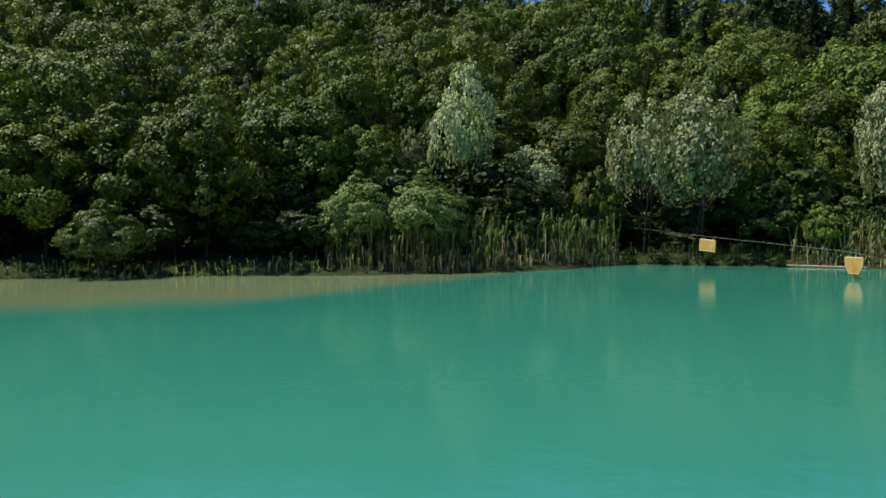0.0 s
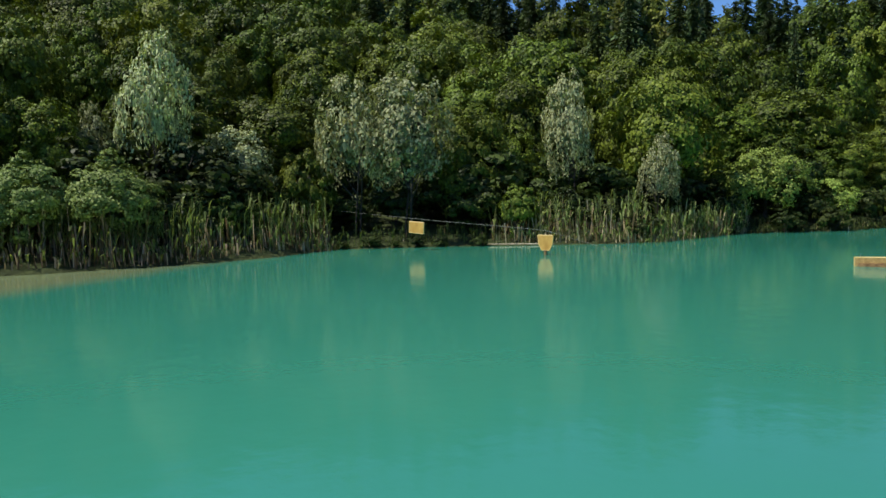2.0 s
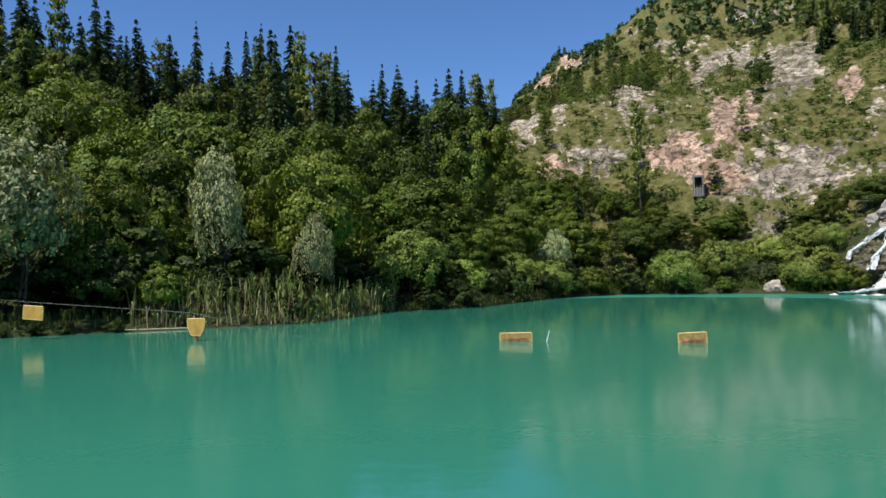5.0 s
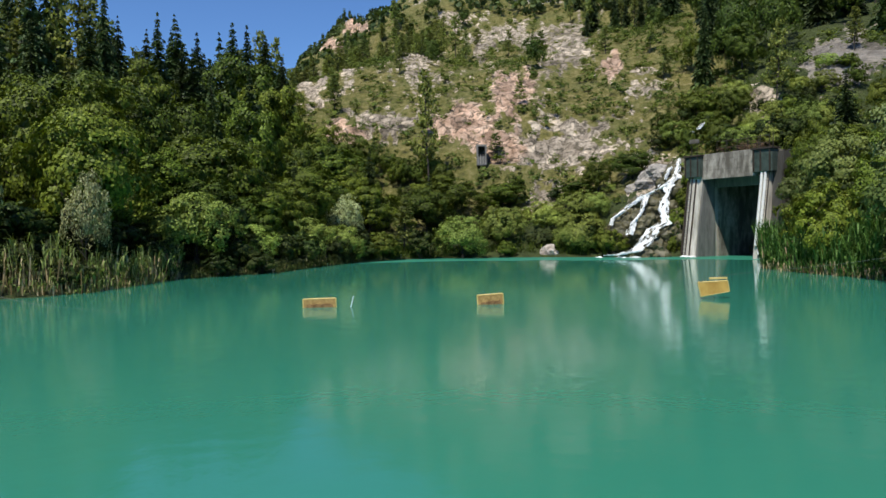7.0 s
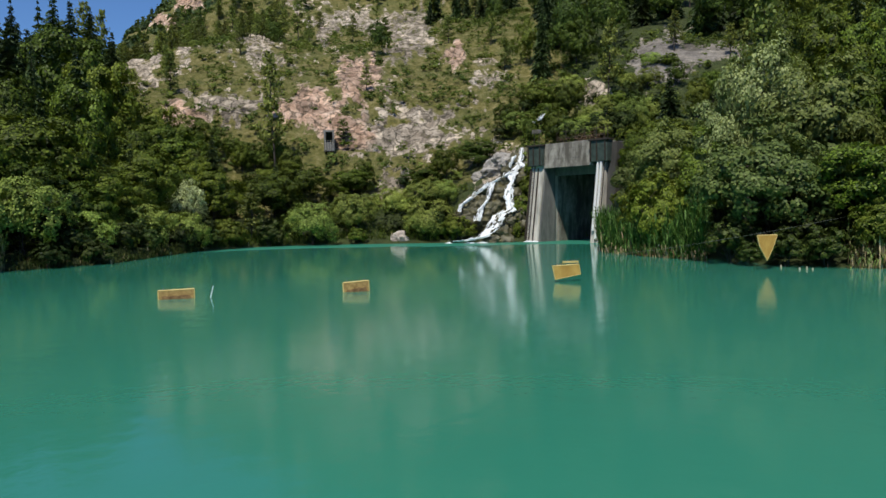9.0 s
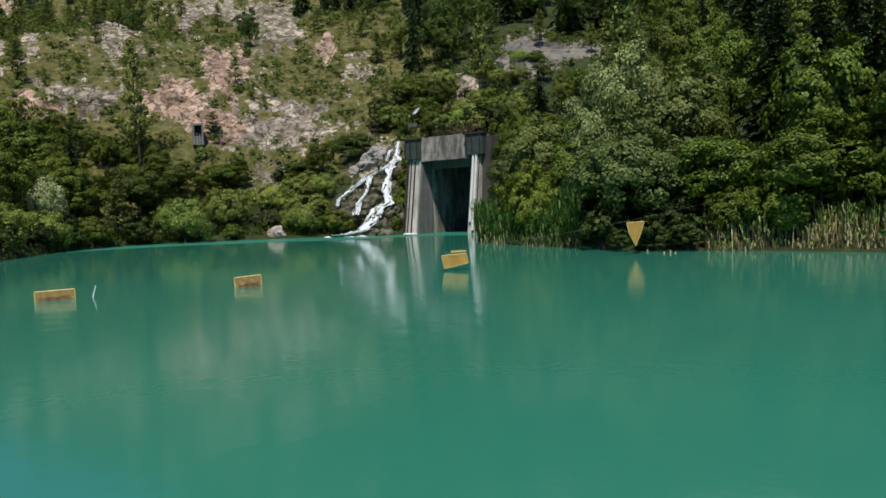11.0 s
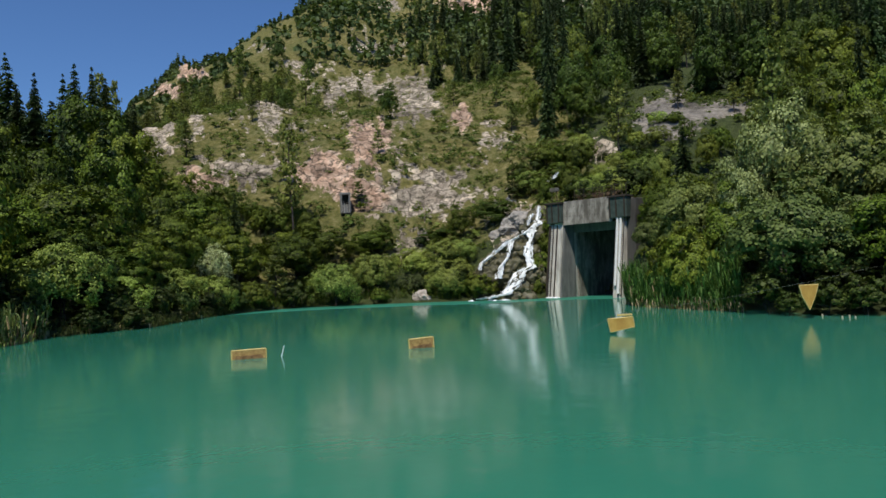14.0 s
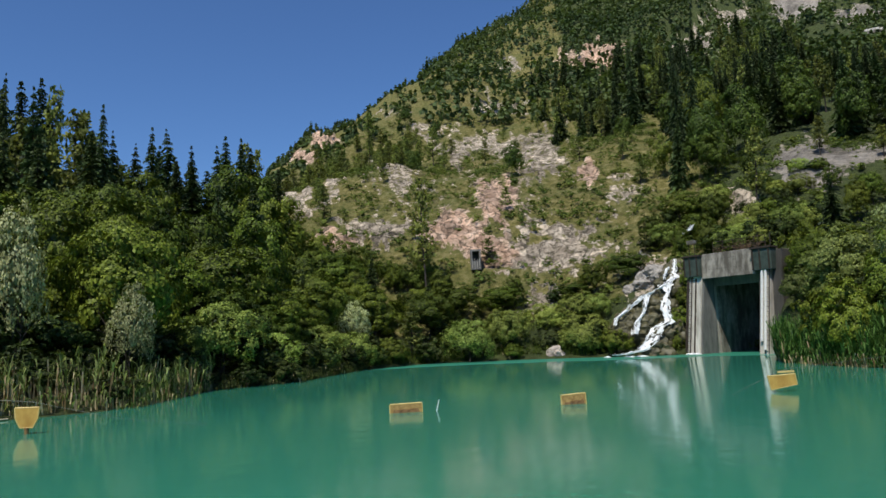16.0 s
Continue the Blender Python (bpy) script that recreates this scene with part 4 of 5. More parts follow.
def wood():
    """The woods behind the bank, thinned out over bare rock."""
    rng = np.random.default_rng(5)
    taken = [np.array((q[1], q[2])) for q in BANK_TREES]
    r = 33.0
    while r < 158:
        gap = 4.3 if r < 60 else 4.9 if r < 90 else 6.0 if r < 120 else 8.0
        if 76 < r < 104:
            gap = 4.4
        # Trees left of bearing -46 are out of view, added to shade the bank.
        for a in np.arange(-74 if r < 62 else -46, 114, math.degrees(gap / r)):
            aa = a + rng.uniform(-0.4, 0.4) * math.degrees(gap / r)
            rr = r + rng.uniform(-0.4, 0.4) * gap
            if rr < float(shore(aa)) + (1.0 if aa < -20 else 3.0 if aa < 44 or aa > 81 else 8.0):
                continue
            if aa < 42 and rr > 112:
                continue
            x, y = rr * math.sin(radians(aa)), rr * math.cos(radians(aa))
            p = np.array((x, y))
            u, w = (p - GATE_L) @ GATE_U, (p - GATE_L) @ GATE_IN
            if -1.5 < u < GATE_W + 0.5 and -12 < w < 10.5:
                continue
            if 78.5 < aa < 86.5 and rr < 58:
                continue
            if 21.5 < aa < 26.5 and rr < 48.5:
                continue
            if aa > 46 and 76 < r < 104 and rng.uniform() < 0.2:
                continue
            if 66.5 < aa < 76 and rr < 66:
                continue
            if 62.5 < aa < 72 and 66 < rr < 92 or 65 < aa < 68 and rr < 70:
                continue
            near = min(np.hypot(*(q - p)) for q in taken)
            if near < (2.6 if rr < 60 else 1.2) or (rr < 48 and min(np.hypot(q[1] - x, q[2] - y) for q in BANK_TREES if q[0] == "silver") < 3.6):
                continue
            z = float(ground_z(np.array([x]), np.array([y]))[0])
            rock = float(bare(np.array([x]), np.array([y]), np.array([z + 0.5]))[0][0])
            open_slope = 45 < aa < 75 and 76 < rr < 135
            pick = rng.uniform()
            if (rock > 0.35 and rr > 76) or (open_slope and rng.uniform() < 0.78):
                if pick < 0.2:
                    plant("pine", x, y, rng.uniform(2.5, 5), rng.uniform(1.5, 2.6), group="pines on the rocks")
                continue
            if aa < 46:
                conifer = np.clip((aa - 2) / 9, 0, 1) * np.clip((rr - 58) / 10, 0, 1) * (0.85 if rr < 74 else 1.15)
                tall = 8 + 3 * rng.uniform() if rr < 70 else 10 + 3.5 * rng.uniform()
                if rr < 48:
                    tall = 6.5 + 2.5 * rng.uniform() if aa > -30 else 8 + 2 * rng.uniform()
                if pick < conifer * 0.85:
                    plant("pine" if pick < conifer * 0.2 else "spruce", x, y, rng.uniform(9.5, 15.5) if aa < 33 else rng.uniform(7.0, 13.0), rng.uniform(3.6, 6.0), group="spruces on the ridge")
                else:
                    shade = rng.uniform()
                    plant("grey_broad" if shade > 0.97 and rr < 60 else "light_broad" if shade < (0.22 if aa > -12 else 0.45) else "broad", x, y, tall, tall * rng.uniform(0.5, 0.7), group="trees of the wood", mass=rr > 80)
            elif aa < 73:
                if rr < 77:
                    tall = rng.uniform(4.5, 7.0) if aa < 50 or (aa < 57 and rr < 66) else rng.uniform(2.6, 4.0)
                    if aa > 57 and rr > 70 and pick < 0.5:
                        continue
                    plant("light_broad" if pick < 0.45 else "spruce" if pick > 0.86 else "broad", x, y, tall, tall * rng.uniform(0.6, 0.85) if pick <= 0.86 else 2.8, group="trees of the wood")
                else:
                    tall = rng.uniform(6, 10)
                    tall *= 0.7
                    plant("pine" if pick < 0.7 else "broad", x, y, tall, tall * 0.45 if pick < 0.7 else tall * 0.6, group="trees of the wood", mass=pick >= 0.7)
            else:
                up = np.clip((rr - 85) / 20, 0, 1)
                most = 2.4 + rr * math.tan(radians(17.7)) - z if 84 < aa < 97 else 99.0
                if most < 2.5:
                    continue
                if aa > 99 and rr > 41 and pick < 0.62:
                    plant("spruce", x, y, rng.uniform(9, 14), rng.uniform(3.6, 5.0), group="trees of the wood")
                elif pick < 0.62 * up + (0.08 if rr > 84 or aa > 91 else 0.0):
                    plant("spruce", x, y, min(rng.uniform(9, 15), most + 1.0), rng.uniform(2.6, 3.9), group="trees of the wood")
                elif pick < 0.74 * up + 0.08:
                    plant("pine", x, y, min(rng.uniform(8, 12), most), rng.uniform(2.6, 3.6), group="trees of the wood")
                else:
                    tall = rng.uniform(2.8, 4.5) if rr < 84 and aa < 91 else min(rng.uniform(6, 10.5), most)
                    plant("light_broad" if rng.uniform() < (0.36 if aa > 88 else 0.3) else "broad", x, y, tall, tall * rng.uniform(0.45, 0.65), group="trees of the wood", mass=rr > 88)
        r += gap


def pine_belt():
    """Low pines along the lip of the rock face."""
    rng = np.random.default_rng(44)
    for _ in range(80):
        aa, rr = rng.uniform(44.5, 57), rng.uniform(113, 150)
        tall = rng.uniform(2.6, 5.2)
        plant("pine", rr * math.sin(radians(aa)), rr * math.cos(radians(aa)), tall, tall * 0.55, group="pines on the rocks")


def conifer_belt():
    """Spruces and pines standing over the broadleaf wood above the gate."""
    rng = np.random.default_rng(63)
    for _ in range(330):
        aa = rng.uniform(66, 101)
        rr = rng.uniform(112 if aa > 76 else 128, 205)
        x, y = rr * math.sin(radians(aa)), rr * math.cos(radians(aa))
        z = float(ground_z(np.array([x]), np.array([y]))[0])
        if float(bare(np.array([x]), np.array([y]), np.array([z + 1.0]))[0][0]) > 0.4:
            continue
        if 85.5 < aa < 97 and rr > 160:
            continue
        tall = rng.uniform(6.0, 11.5) * (0.75 if aa < 72 else 1.0)
        if 85.5 < aa < 96.5:
            tall = min(tall, 2.4 + rr * math.tan(radians(18.1)) - z + rng.uniform(0, 2.5) * (rng.uniform() < 0.25))
            if tall < 4:
                continue
        kind = "spruce" if rng.uniform() < 0.68 else "pine"
        plant(kind, x, y, tall, tall * rng.uniform(0.3, 0.42), z=z, group="trees of the wood", mass=kind == "spruce" and rr > 132)


wood()
conifer_belt()
pine_belt()
slope_shrubs()
for kind, material_, name, label in (("broad", LEAF_MASS, "hillside_wood", "dense green broadleaf wood high on the slope"), ("light_broad", LEAF_YELLOW, "bright_wood", "bright green broadleaf wood high on the slope"), ("spruce", NEEDLE, "hillside_spruces", "dark spruces crowded on the slope above the gate"), ("shrub", LEAF_SHRUB, "slope_shrubs", "low shrubs scattered over the rocky slope")):
    if kind in MASS:
        v = np.concatenate(MASS[kind])
        tagged(new(name, quads(name, v, np.arange(len(v)).reshape(-1, 4), material_)), label, "woods", kind="stuff")


def lower_wood():
    """The young wood between the far bank and the rock face."""
    rng = np.random.default_rng(77)
    for _ in range(95):
        aa = rng.uniform(44, 68.5)
        rr = rng.uniform(max(float(shore(aa)) + 5.0, 58), 77)
        x, y = rr * math.sin(radians(aa)), rr * math.cos(radians(aa))
        if 64 < aa and rr < 66:
            continue
        if aa > 57 and rr > 68:
            continue
        if aa > 46 and rr < float(shore(aa)) + 8:
            continue
        pick, tall = rng.uniform(), rng.uniform(4.2, 7.0) * (0.55 if aa > 57 or (aa > 50 and rr > 66) else 1)
        kind = "spruce" if pick < 0.26 else "pine" if pick < 0.36 else "light_broad" if pick < 0.68 else "broad"
        plant(kind, x, y, tall, tall * (0.42 if kind in ("spruce", "pine") else rng.uniform(0.6, 0.85)), group="trees of the wood")


def undergrowth():
    """Bushes, most in the shade-darkened leaf, that close the wood's edge along the bank."""
    rng = np.random.default_rng(8)
    for a in np.arange(-45, 112, 2.3):
        if 66 < a < 82:
            continue
        for back in (-0.1, 1.2, 2.6, 4.6, 7.5) if 30 < a < 51 or 4 < a < 19 else (2.2, 4.6, 7.5):
            aa = a + rng.uniform(-0.8, 0.8)
            rr = float(shore(aa)) + back + rng.uniform(0, 1.5 if back > 0 else 0.3)
            x, y = rr * math.sin(radians(aa)), rr * math.cos(radians(aa))
            if min(math.hypot(q[1] - x, q[2] - y) for q in BANK_TREES) < 1.2:
                continue
            if rng.uniform() < (0.72 if 44 < aa < 67 else 0.22):
                continue
            h = rng.uniform(1.0, 3.0) * (1 if back < 4 else 1.5)
            if back < 1:
                h = rng.uniform(0.9, 1.7) if a > 25 else rng.uniform(0.4, 0.8)
            if 44 < aa < 67:
                h = rng.uniform(0.8, 1.9)
            sunny = 48 < aa < 67
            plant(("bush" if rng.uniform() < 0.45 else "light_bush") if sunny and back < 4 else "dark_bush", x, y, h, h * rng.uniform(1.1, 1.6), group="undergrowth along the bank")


def gate_bank():
    """Bushes on the steep bank round the cascade and over the gate."""
    rng = np.random.default_rng(91)
    for _ in range(110):
        aa = rng.uniform(66, 85)
        rr = rng.uniform(60, 80 if aa > 72.5 else 64)
        x, y = rr * math.sin(radians(aa)), rr * math.cos(radians(aa))
        p = np.array((x, y))
        u, w = (p - GATE_L) @ GATE_U, (p - GATE_L) @ GATE_IN
        if -0.6 < u < GATE_W + 0.6 and w < 9:
            continue
        if 68 < aa < 76.5 and rr < 66.5:
            continue
        h = rng.uniform(1.2, 3.0)
        pick = rng.uniform()
        plant("bush" if pick < 0.4 else "light_bush" if pick < 0.65 else "dark_bush", x, y, h, h * rng.uniform(1.0, 1.5), group="bushes round the gate")


for u, w, h in ((2.2, 1.9, 0.7), (3.3, 2.4, 0.9), (4.3, 1.8, 0.6), (5.2, 2.6, 0.8), (3.8, 3.6, 1.0), (2.6, 4.2, 1.1)):
    p = GATE_L + GATE_U * u + GATE_IN * w
    plant("dead", p[0], p[1], h, h * 1.5, z=7.62, variants=2, group="scrub on the gate's roof")
for x, y, z, h in ((57.9, 16.7, 1.6, 2.4), (57.2, 16.9, 0.1, 1.8), (58.7, 16.6, 3.4, 2.2), (55.3, 21.4, 0.1, 1.5), (56.1, 22.4, 0.3, 1.6), (59.6, 16.5, 5.0, 1.6), (56.6, 18.6, 0.2, 1.2), (56.4, 20.6, 0.4, 1.2)):
    plant("light_bush", x, y, h, h * 0.8, z=z, variants=2, group="bushes round the gate")
lower_wood()
gate_bank()
undergrowth()


def far_woods():
    """The mountain's woods, far off, as one mass of leaf clumps."""
    rng = np.random.default_rng(21)
    count = 30000
    a = rng.uniform(42, 116, count)
    keys = np.array(sorted(SLOPES), float)
    R = np.interp(a, keys, [SLOPES[int(k)][8] for k in keys])
    r = np.sqrt(rng.uniform(0, 1, count) * ((R * 1.03) ** 2 - 150**2) + 150**2)
    x, y = r * np.sin(np.radians(a)), r * np.cos(np.radians(a))
    z = ground_z(x, y)
    rock, _, scree = bare(x, y, z + 1)
    keep = (rock < 0.42) | (rng.uniform(0, 1, count) < np.where(scree > 0.3, 0.06, 0.2))
    cleared = (a > 86) & (a < 95.6) & (r > 196) & (r < 248)
    keep &= ~cleared | (rng.uniform(0, 1, count) < 0.5)
    open_slope = (a < 69) & (r < R * 0.94)
    keep &= ~open_slope | (rng.uniform(0, 1, count) < np.where(a < 58, 0.14, 0.3))
    keep &= (a > 58) | (rng.uniform(0, 1, count) < 0.55)
    x, y, z, r = x[keep], y[keep], z[keep], r[keep]
    m, k = len(x), 13
    tall = rng.uniform(2.6, 4.8, m) * np.where(cleared[keep], 0.28, np.where((rock[keep] > 0.42) | (a[keep] < 58), 0.6, 1.0)) * (0.8 + 0.3 * np.minimum(r / 300, 1.7))
    spiky = rng.uniform(0, 1, m) < np.where(r < 330, 0.4, 0.3)
    tall = tall * np.where(spiky, 1.2, 1.0)
    wide = tall * np.where(spiky, 0.42, 1.0) * rng.uniform(0.5, 0.85, m)
    d = rng.normal(size=(m, k, 3))
    d /= np.linalg.norm(d, axis=2, keepdims=True)
    d[..., 2] = np.abs(d[..., 2]) * 1.3 - 0.3
    p = d * rng.uniform(0.6, 1.1, (m, k, 1)) * np.stack([wide / 2, wide / 2, tall * 0.5], -1)[:, None]
    p[..., 2] += (tall * 0.55)[:, None]
    slim = np.where(spiky[:, None], (1.25 - p[..., 2] / tall[:, None]).clip(0.08, 1), 1.0)
    p[..., :2] *= slim[..., None]
    p[..., 2] *= np.where(spiky, 1.25, 1.0)[:, None]
    P = (p + np.stack([x, y, z - 0.3], -1)[:, None]).reshape(-1, 3)
    N = (d + rng.normal(size=d.shape) * 0.22 + (0, 0, 0.35)).reshape(-1, 3)
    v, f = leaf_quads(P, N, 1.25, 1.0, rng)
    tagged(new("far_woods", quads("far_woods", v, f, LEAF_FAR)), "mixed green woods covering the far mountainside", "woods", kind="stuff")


far_woods()


# ---------------------------------------------------------------- reeds and grass
def reed_bed(line, depth, count, tall, seed, label, tan=0.4, withered=0.3, blade=None):
    """A bed of reeds behind a line of plan points along the water's edge."""
    rng = np.random.default_rng(seed)
    line = np.array(line, float)
    seg = np.linalg.norm(np.diff(line, axis=0), axis=1)
    s = rng.uniform(0, seg.sum(), count)
    along = np.r_[0, np.cumsum(seg)]
    x, y = np.interp(s, along, line[:, 0]), np.interp(s, along, line[:, 1])
    out = np.stack([x, y], -1) / np.hypot(x, y)[:, None]
    back = depth * rng.uniform(0, 1, count) ** 1.4
    x, y = x + out[:, 0] * back, y + out[:, 1] * back
    z = np.maximum(land(x, y), -0.3) - 0.1
    h = tall * rng.uniform(0.6, 1.12, count) * (0.75 + 0.25 * fbm(np.stack([x * 0.6, y * 0.6, 0 * x], -1), 2) * 2)
    lean = rng.normal(size=(count, 2)) * 0.10
    ob = tagged(new("reed_bed"), label, "reeds", kind="stuff")
    sv, sf, lv, lf = [], [], [], []
    ns = nl = 0
    for k in range(count):
        p0 = np.array((x[k], y[k], z[k]))
        top = p0 + (lean[k, 0] * h[k], lean[k, 1] * h[k], h[k])
        a = rng.uniform(0, np.pi)
        wv = np.array((math.cos(a), math.sin(a), 0)) * 0.017
        stub = back[k] < 0.22 * depth and tall > 1.2 and rng.uniform() < 0.85
        dry = stub or rng.uniform() < withered
        if dry:
            wv, top = wv * 1.5, p0 + (top - p0) * (rng.uniform(0.2, 0.46) if stub else rng.uniform(0.5, 1.0))
        m = p0 + (top - p0) * (tan if not dry else 0.92)
        sv += [p0 - wv, p0 + wv, m + wv, m - wv]
        sf.append((ns, ns + 1, ns + 2, ns + 3))
        ns += 4
        lv += [m - wv, m + wv, top + wv * 0.4, top - wv * 0.4]
        lf.append((nl, nl + 1, nl + 2, nl + 3))
        nl += 4
        for _ in range(1 if dry else 3):
            t0 = rng.uniform(tan * 0.8, 0.85)
            b = p0 + (top - p0) * t0
            ang = rng.uniform(0, 2 * np.pi)
            d = np.array((math.cos(ang), math.sin(ang), 0))
            q = np.array((-d[1], d[0], 0)) * rng.uniform(0.022, 0.045)
            L = rng.uniform(0.25, 0.5) * h[k] * 0.6
            m1, m2 = b + d * L * 0.3 + (0, 0, L * 0.75), b + d * L * 0.75 + (0, 0, L * rng.uniform(0.6, 1.05))
            lv += [b - q * 0.5, b + q * 0.5, m1 + q, m1 - q, m1 - q, m1 + q, m2 + q * 0.1, m2 - q * 0.1]
            lf += [(nl, nl + 1, nl + 2, nl + 3), (nl + 4, nl + 5, nl + 6, nl + 7)]
            nl += 8
    tagged(part("stalks", quads("stalks", sv, sf, REED_STALK), ob, "dry tan reed stalks"), kind="stuff")
    tagged(part("blades", quads("blades", lv, lf, blade or REED_LEAF), ob, "green reed blades"), kind="stuff")
    return ob


reed_bed([(-9.2, 25.8), (-6.0, 26.2), (-2.7, 27.1), (2.9, 31.6)], 3.2, 1050, 2.0, 1, "green reeds with dry stalks along the shaded bank", 0.34, 0.42)
reed_bed([(2.9, 31.9), (6.2, 32.2), (10.2, 31.0)], 1.4, 200, 0.75, 2, "short dark sedge along the shaded bank", 0.1, 0.05, GRASS)
reed_bed([(10.2, 30.8), (12.6, 30.0), (16.9, 28.4), (21.0, 30.5), (24.8, 32.6)], 3.0, 1250, 1.9, 3, "sunlit reeds with pale stalks by the floating pole", 0.46, 0.55)
reed_bed([(45.2, 8.3), (42.4, 7.8), (39.0, 5.4), (35.6, 2.0)], 4.2, 2500, 2.45, 4, "tall green reeds beside the concrete gate", 0.32, 0.07, REED_GREEN)
reed_bed([(32.0, -3.2), (31.4, -6.4), (29.8, -9.5), (28.6, -13.0)], 2.4, 1000, 1.4, 6, "dry tan reeds and stems under the trees", 0.6, 0.55)
reed_bed([(43.0, 35.6), (46.0, 35.3), (49.0, 34.4), (53.0, 30.0), (54.2, 26.0), (54.6, 22.6)], 1.6, 1100, 0.7, 7, "low grass along the far bank", 0.02, 0.02, LEAF_YELLOW)
# Added strip of dark blades, standing in for the shaded undercut of the bank.
reed_bed([(24.8, 32.5), (27.0, 31.9), (30.6, 31.5), (36.2, 33.6), (42.1, 35.2)], 1.6, 1000, 0.55, 11, "sedge added under the waterside bushes, dark for the undercut's shade", 0.05, 0.05, GRASS)
reed_bed([(-26.0, 21.0), (-21.0, 23.6), (-14.0, 24.6), (-9.4, 25.7)], 1.2, 260, 0.7, 9, "low dark grass under overhanging trees", 0.15)


def grass_patch(x, y, rx, ry, count, tall):
    rng = np.random.default_rng(12)
    q, a = np.sqrt(rng.uniform(0, 1, count)), rng.uniform(0, 2 * np.pi, count)
    px, py = x + rx * q * np.cos(a), y + ry * q * np.sin(a)
    base = np.stack([px, py, ground_z(px, py) - 0.03], -1)
    lean = rng.normal(size=(count, 3)) * 0.3 * tall
    lean[:, 2] = tall * rng.uniform(0.6, 1.2, count)
    turn = rng.uniform(0, np.pi, count)
    wide = np.stack([np.cos(turn), np.sin(turn), 0 * turn], -1) * 0.035
    v = np.stack([base - wide, base + wide, base + lean + wide * 0.3, base + lean - wide * 0.3], 1).reshape(-1, 3)
    return tagged(new("grass", quads("grass", v, np.arange(len(v)).reshape(-1, 4), LEAF_YELLOW)), "sunlit green grass in a gap of the wood", "grass", kind="stuff")


grass_patch(23.4, 38.0, 2.2, 2.6, 5000, 0.28)


# ---------------------------------------------------------------- the concrete gate
def gate():
    ob = tagged(new("intake_gate"), "weathered concrete intake gate with green steel heads", "gate")
    inward = math.atan2(GATE_U[1], GATE_U[0])
    ob.matrix_basis = Matrix.Translation((GATE_L[0], GATE_L[1], 0)) @ Matrix.Rotation(inward, 4, "Z")
    W, H = GATE_W, 7.2

    def prism(name, outline, x0, x1, mat, label=""):
        """A slab between x0 and x1 whose side outline is (depth, height)."""
        bm = bmesh.new()
        a = [bm.verts.new((x0, d, z)) for d, z in outline]
        c = [bm.verts.new((x1, d, z)) for d, z in outline]
        bm.faces.new(a)
        bm.faces.new(c[::-1])
        for i in range(len(a)):
            j = (i + 1) % len(a)
            bm.faces.new((a[j], a[i], c[i], c[j]))
        bmesh.ops.recalc_face_normals(bm, faces=bm.faces)
        bmesh.ops.bevel(bm, geom=list(bm.edges), offset=0.05, segments=2, affect="EDGES")
        return bm_part(name, bm, mat, ob, label)

    side = [(-0.3, -2.5), (0.0, 0.0), (0.85, 5.8), (0.95, 7.2), (9.0, 7.2), (9.0, -2.5)]
    inner = [(0.04, -2.5), (0.1, 0.0), (0.95, 5.8), (2.1, 5.8), (2.1, -2.5)]
    deep = [(2.45, -2.5), (2.45, 6.0), (8.9, 6.0), (8.9, -2.5)]
    prism("pillar", side, 0.0, 1.36, PALE_CONCRETE, "pale streaked concrete pillar")
    prism("pillar", side, 6.42, 7.2, PALE_CONCRETE, "pale streaked concrete pillar")
    # Cheeks, back wall and soffit beam carry the opening's shade as darker colour.
    prism("inner_wall", inner, 1.362, 1.5, DARK_CONCRETE, "concrete cheek of the opening in a shade-darkened grey")
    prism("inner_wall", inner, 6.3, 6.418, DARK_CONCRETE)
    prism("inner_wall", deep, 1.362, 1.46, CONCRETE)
    # Deep right wall and wing are coloured near-black to imitate their shadow.
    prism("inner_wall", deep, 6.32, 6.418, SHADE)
    prism("wing_wall", [(0.5, -2.5), (1.05, 5.8), (1.2, 7.2), (6.0, 7.2), (6.0, -2.5)], 7.204, 7.95, SHADE, "concrete wing with its shadow painted near-black")
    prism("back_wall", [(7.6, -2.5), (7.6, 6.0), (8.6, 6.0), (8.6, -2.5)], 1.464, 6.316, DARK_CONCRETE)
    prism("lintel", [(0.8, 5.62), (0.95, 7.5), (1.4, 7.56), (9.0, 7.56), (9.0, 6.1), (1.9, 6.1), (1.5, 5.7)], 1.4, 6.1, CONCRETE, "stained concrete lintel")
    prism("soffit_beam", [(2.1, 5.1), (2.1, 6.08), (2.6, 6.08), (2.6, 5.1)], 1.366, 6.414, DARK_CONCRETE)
    for x0, x1 in ((-0.03, 1.42), (5.98, 7.54)):
        bm = bmesh.new()
        add_box(bm, (x1 - x0, 0.7, 1.5), ((x0 + x1) / 2, 0.92, 5.86), 0.04)
        head = bm_part("steel_head", bm, GREEN_STEEL, ob, "grey-green steel hoist head")
        bm = bmesh.new()
        add_box(bm, (x1 - x0 + 0.14, 0.9, 0.13), ((x0 + x1) / 2, 0.92, 7.362), 0.02)
        bm_part("cap", bm, DARK_STEEL, head)
        for xr in (x0 + 0.12, (x0 + x1) / 2 - 0.1, x1 - 0.16):
            bm = bmesh.new()
            add_box(bm, (0.09, 0.08, 1.4), (xr, 0.53, 5.9), 0.01)
            bm_part("rib", bm, DARK_STEEL, head)
    # shuttering joints across the lintel
    for z in (6.3, 7.05):
        bm = bmesh.new()
        add_box(bm, (4.5, 0.02, 0.016), (3.7, 0.81 + (z - 5.62) * 0.08, z), 0.004)
        bm_part("shutter_joint", bm, SHADE, ob)
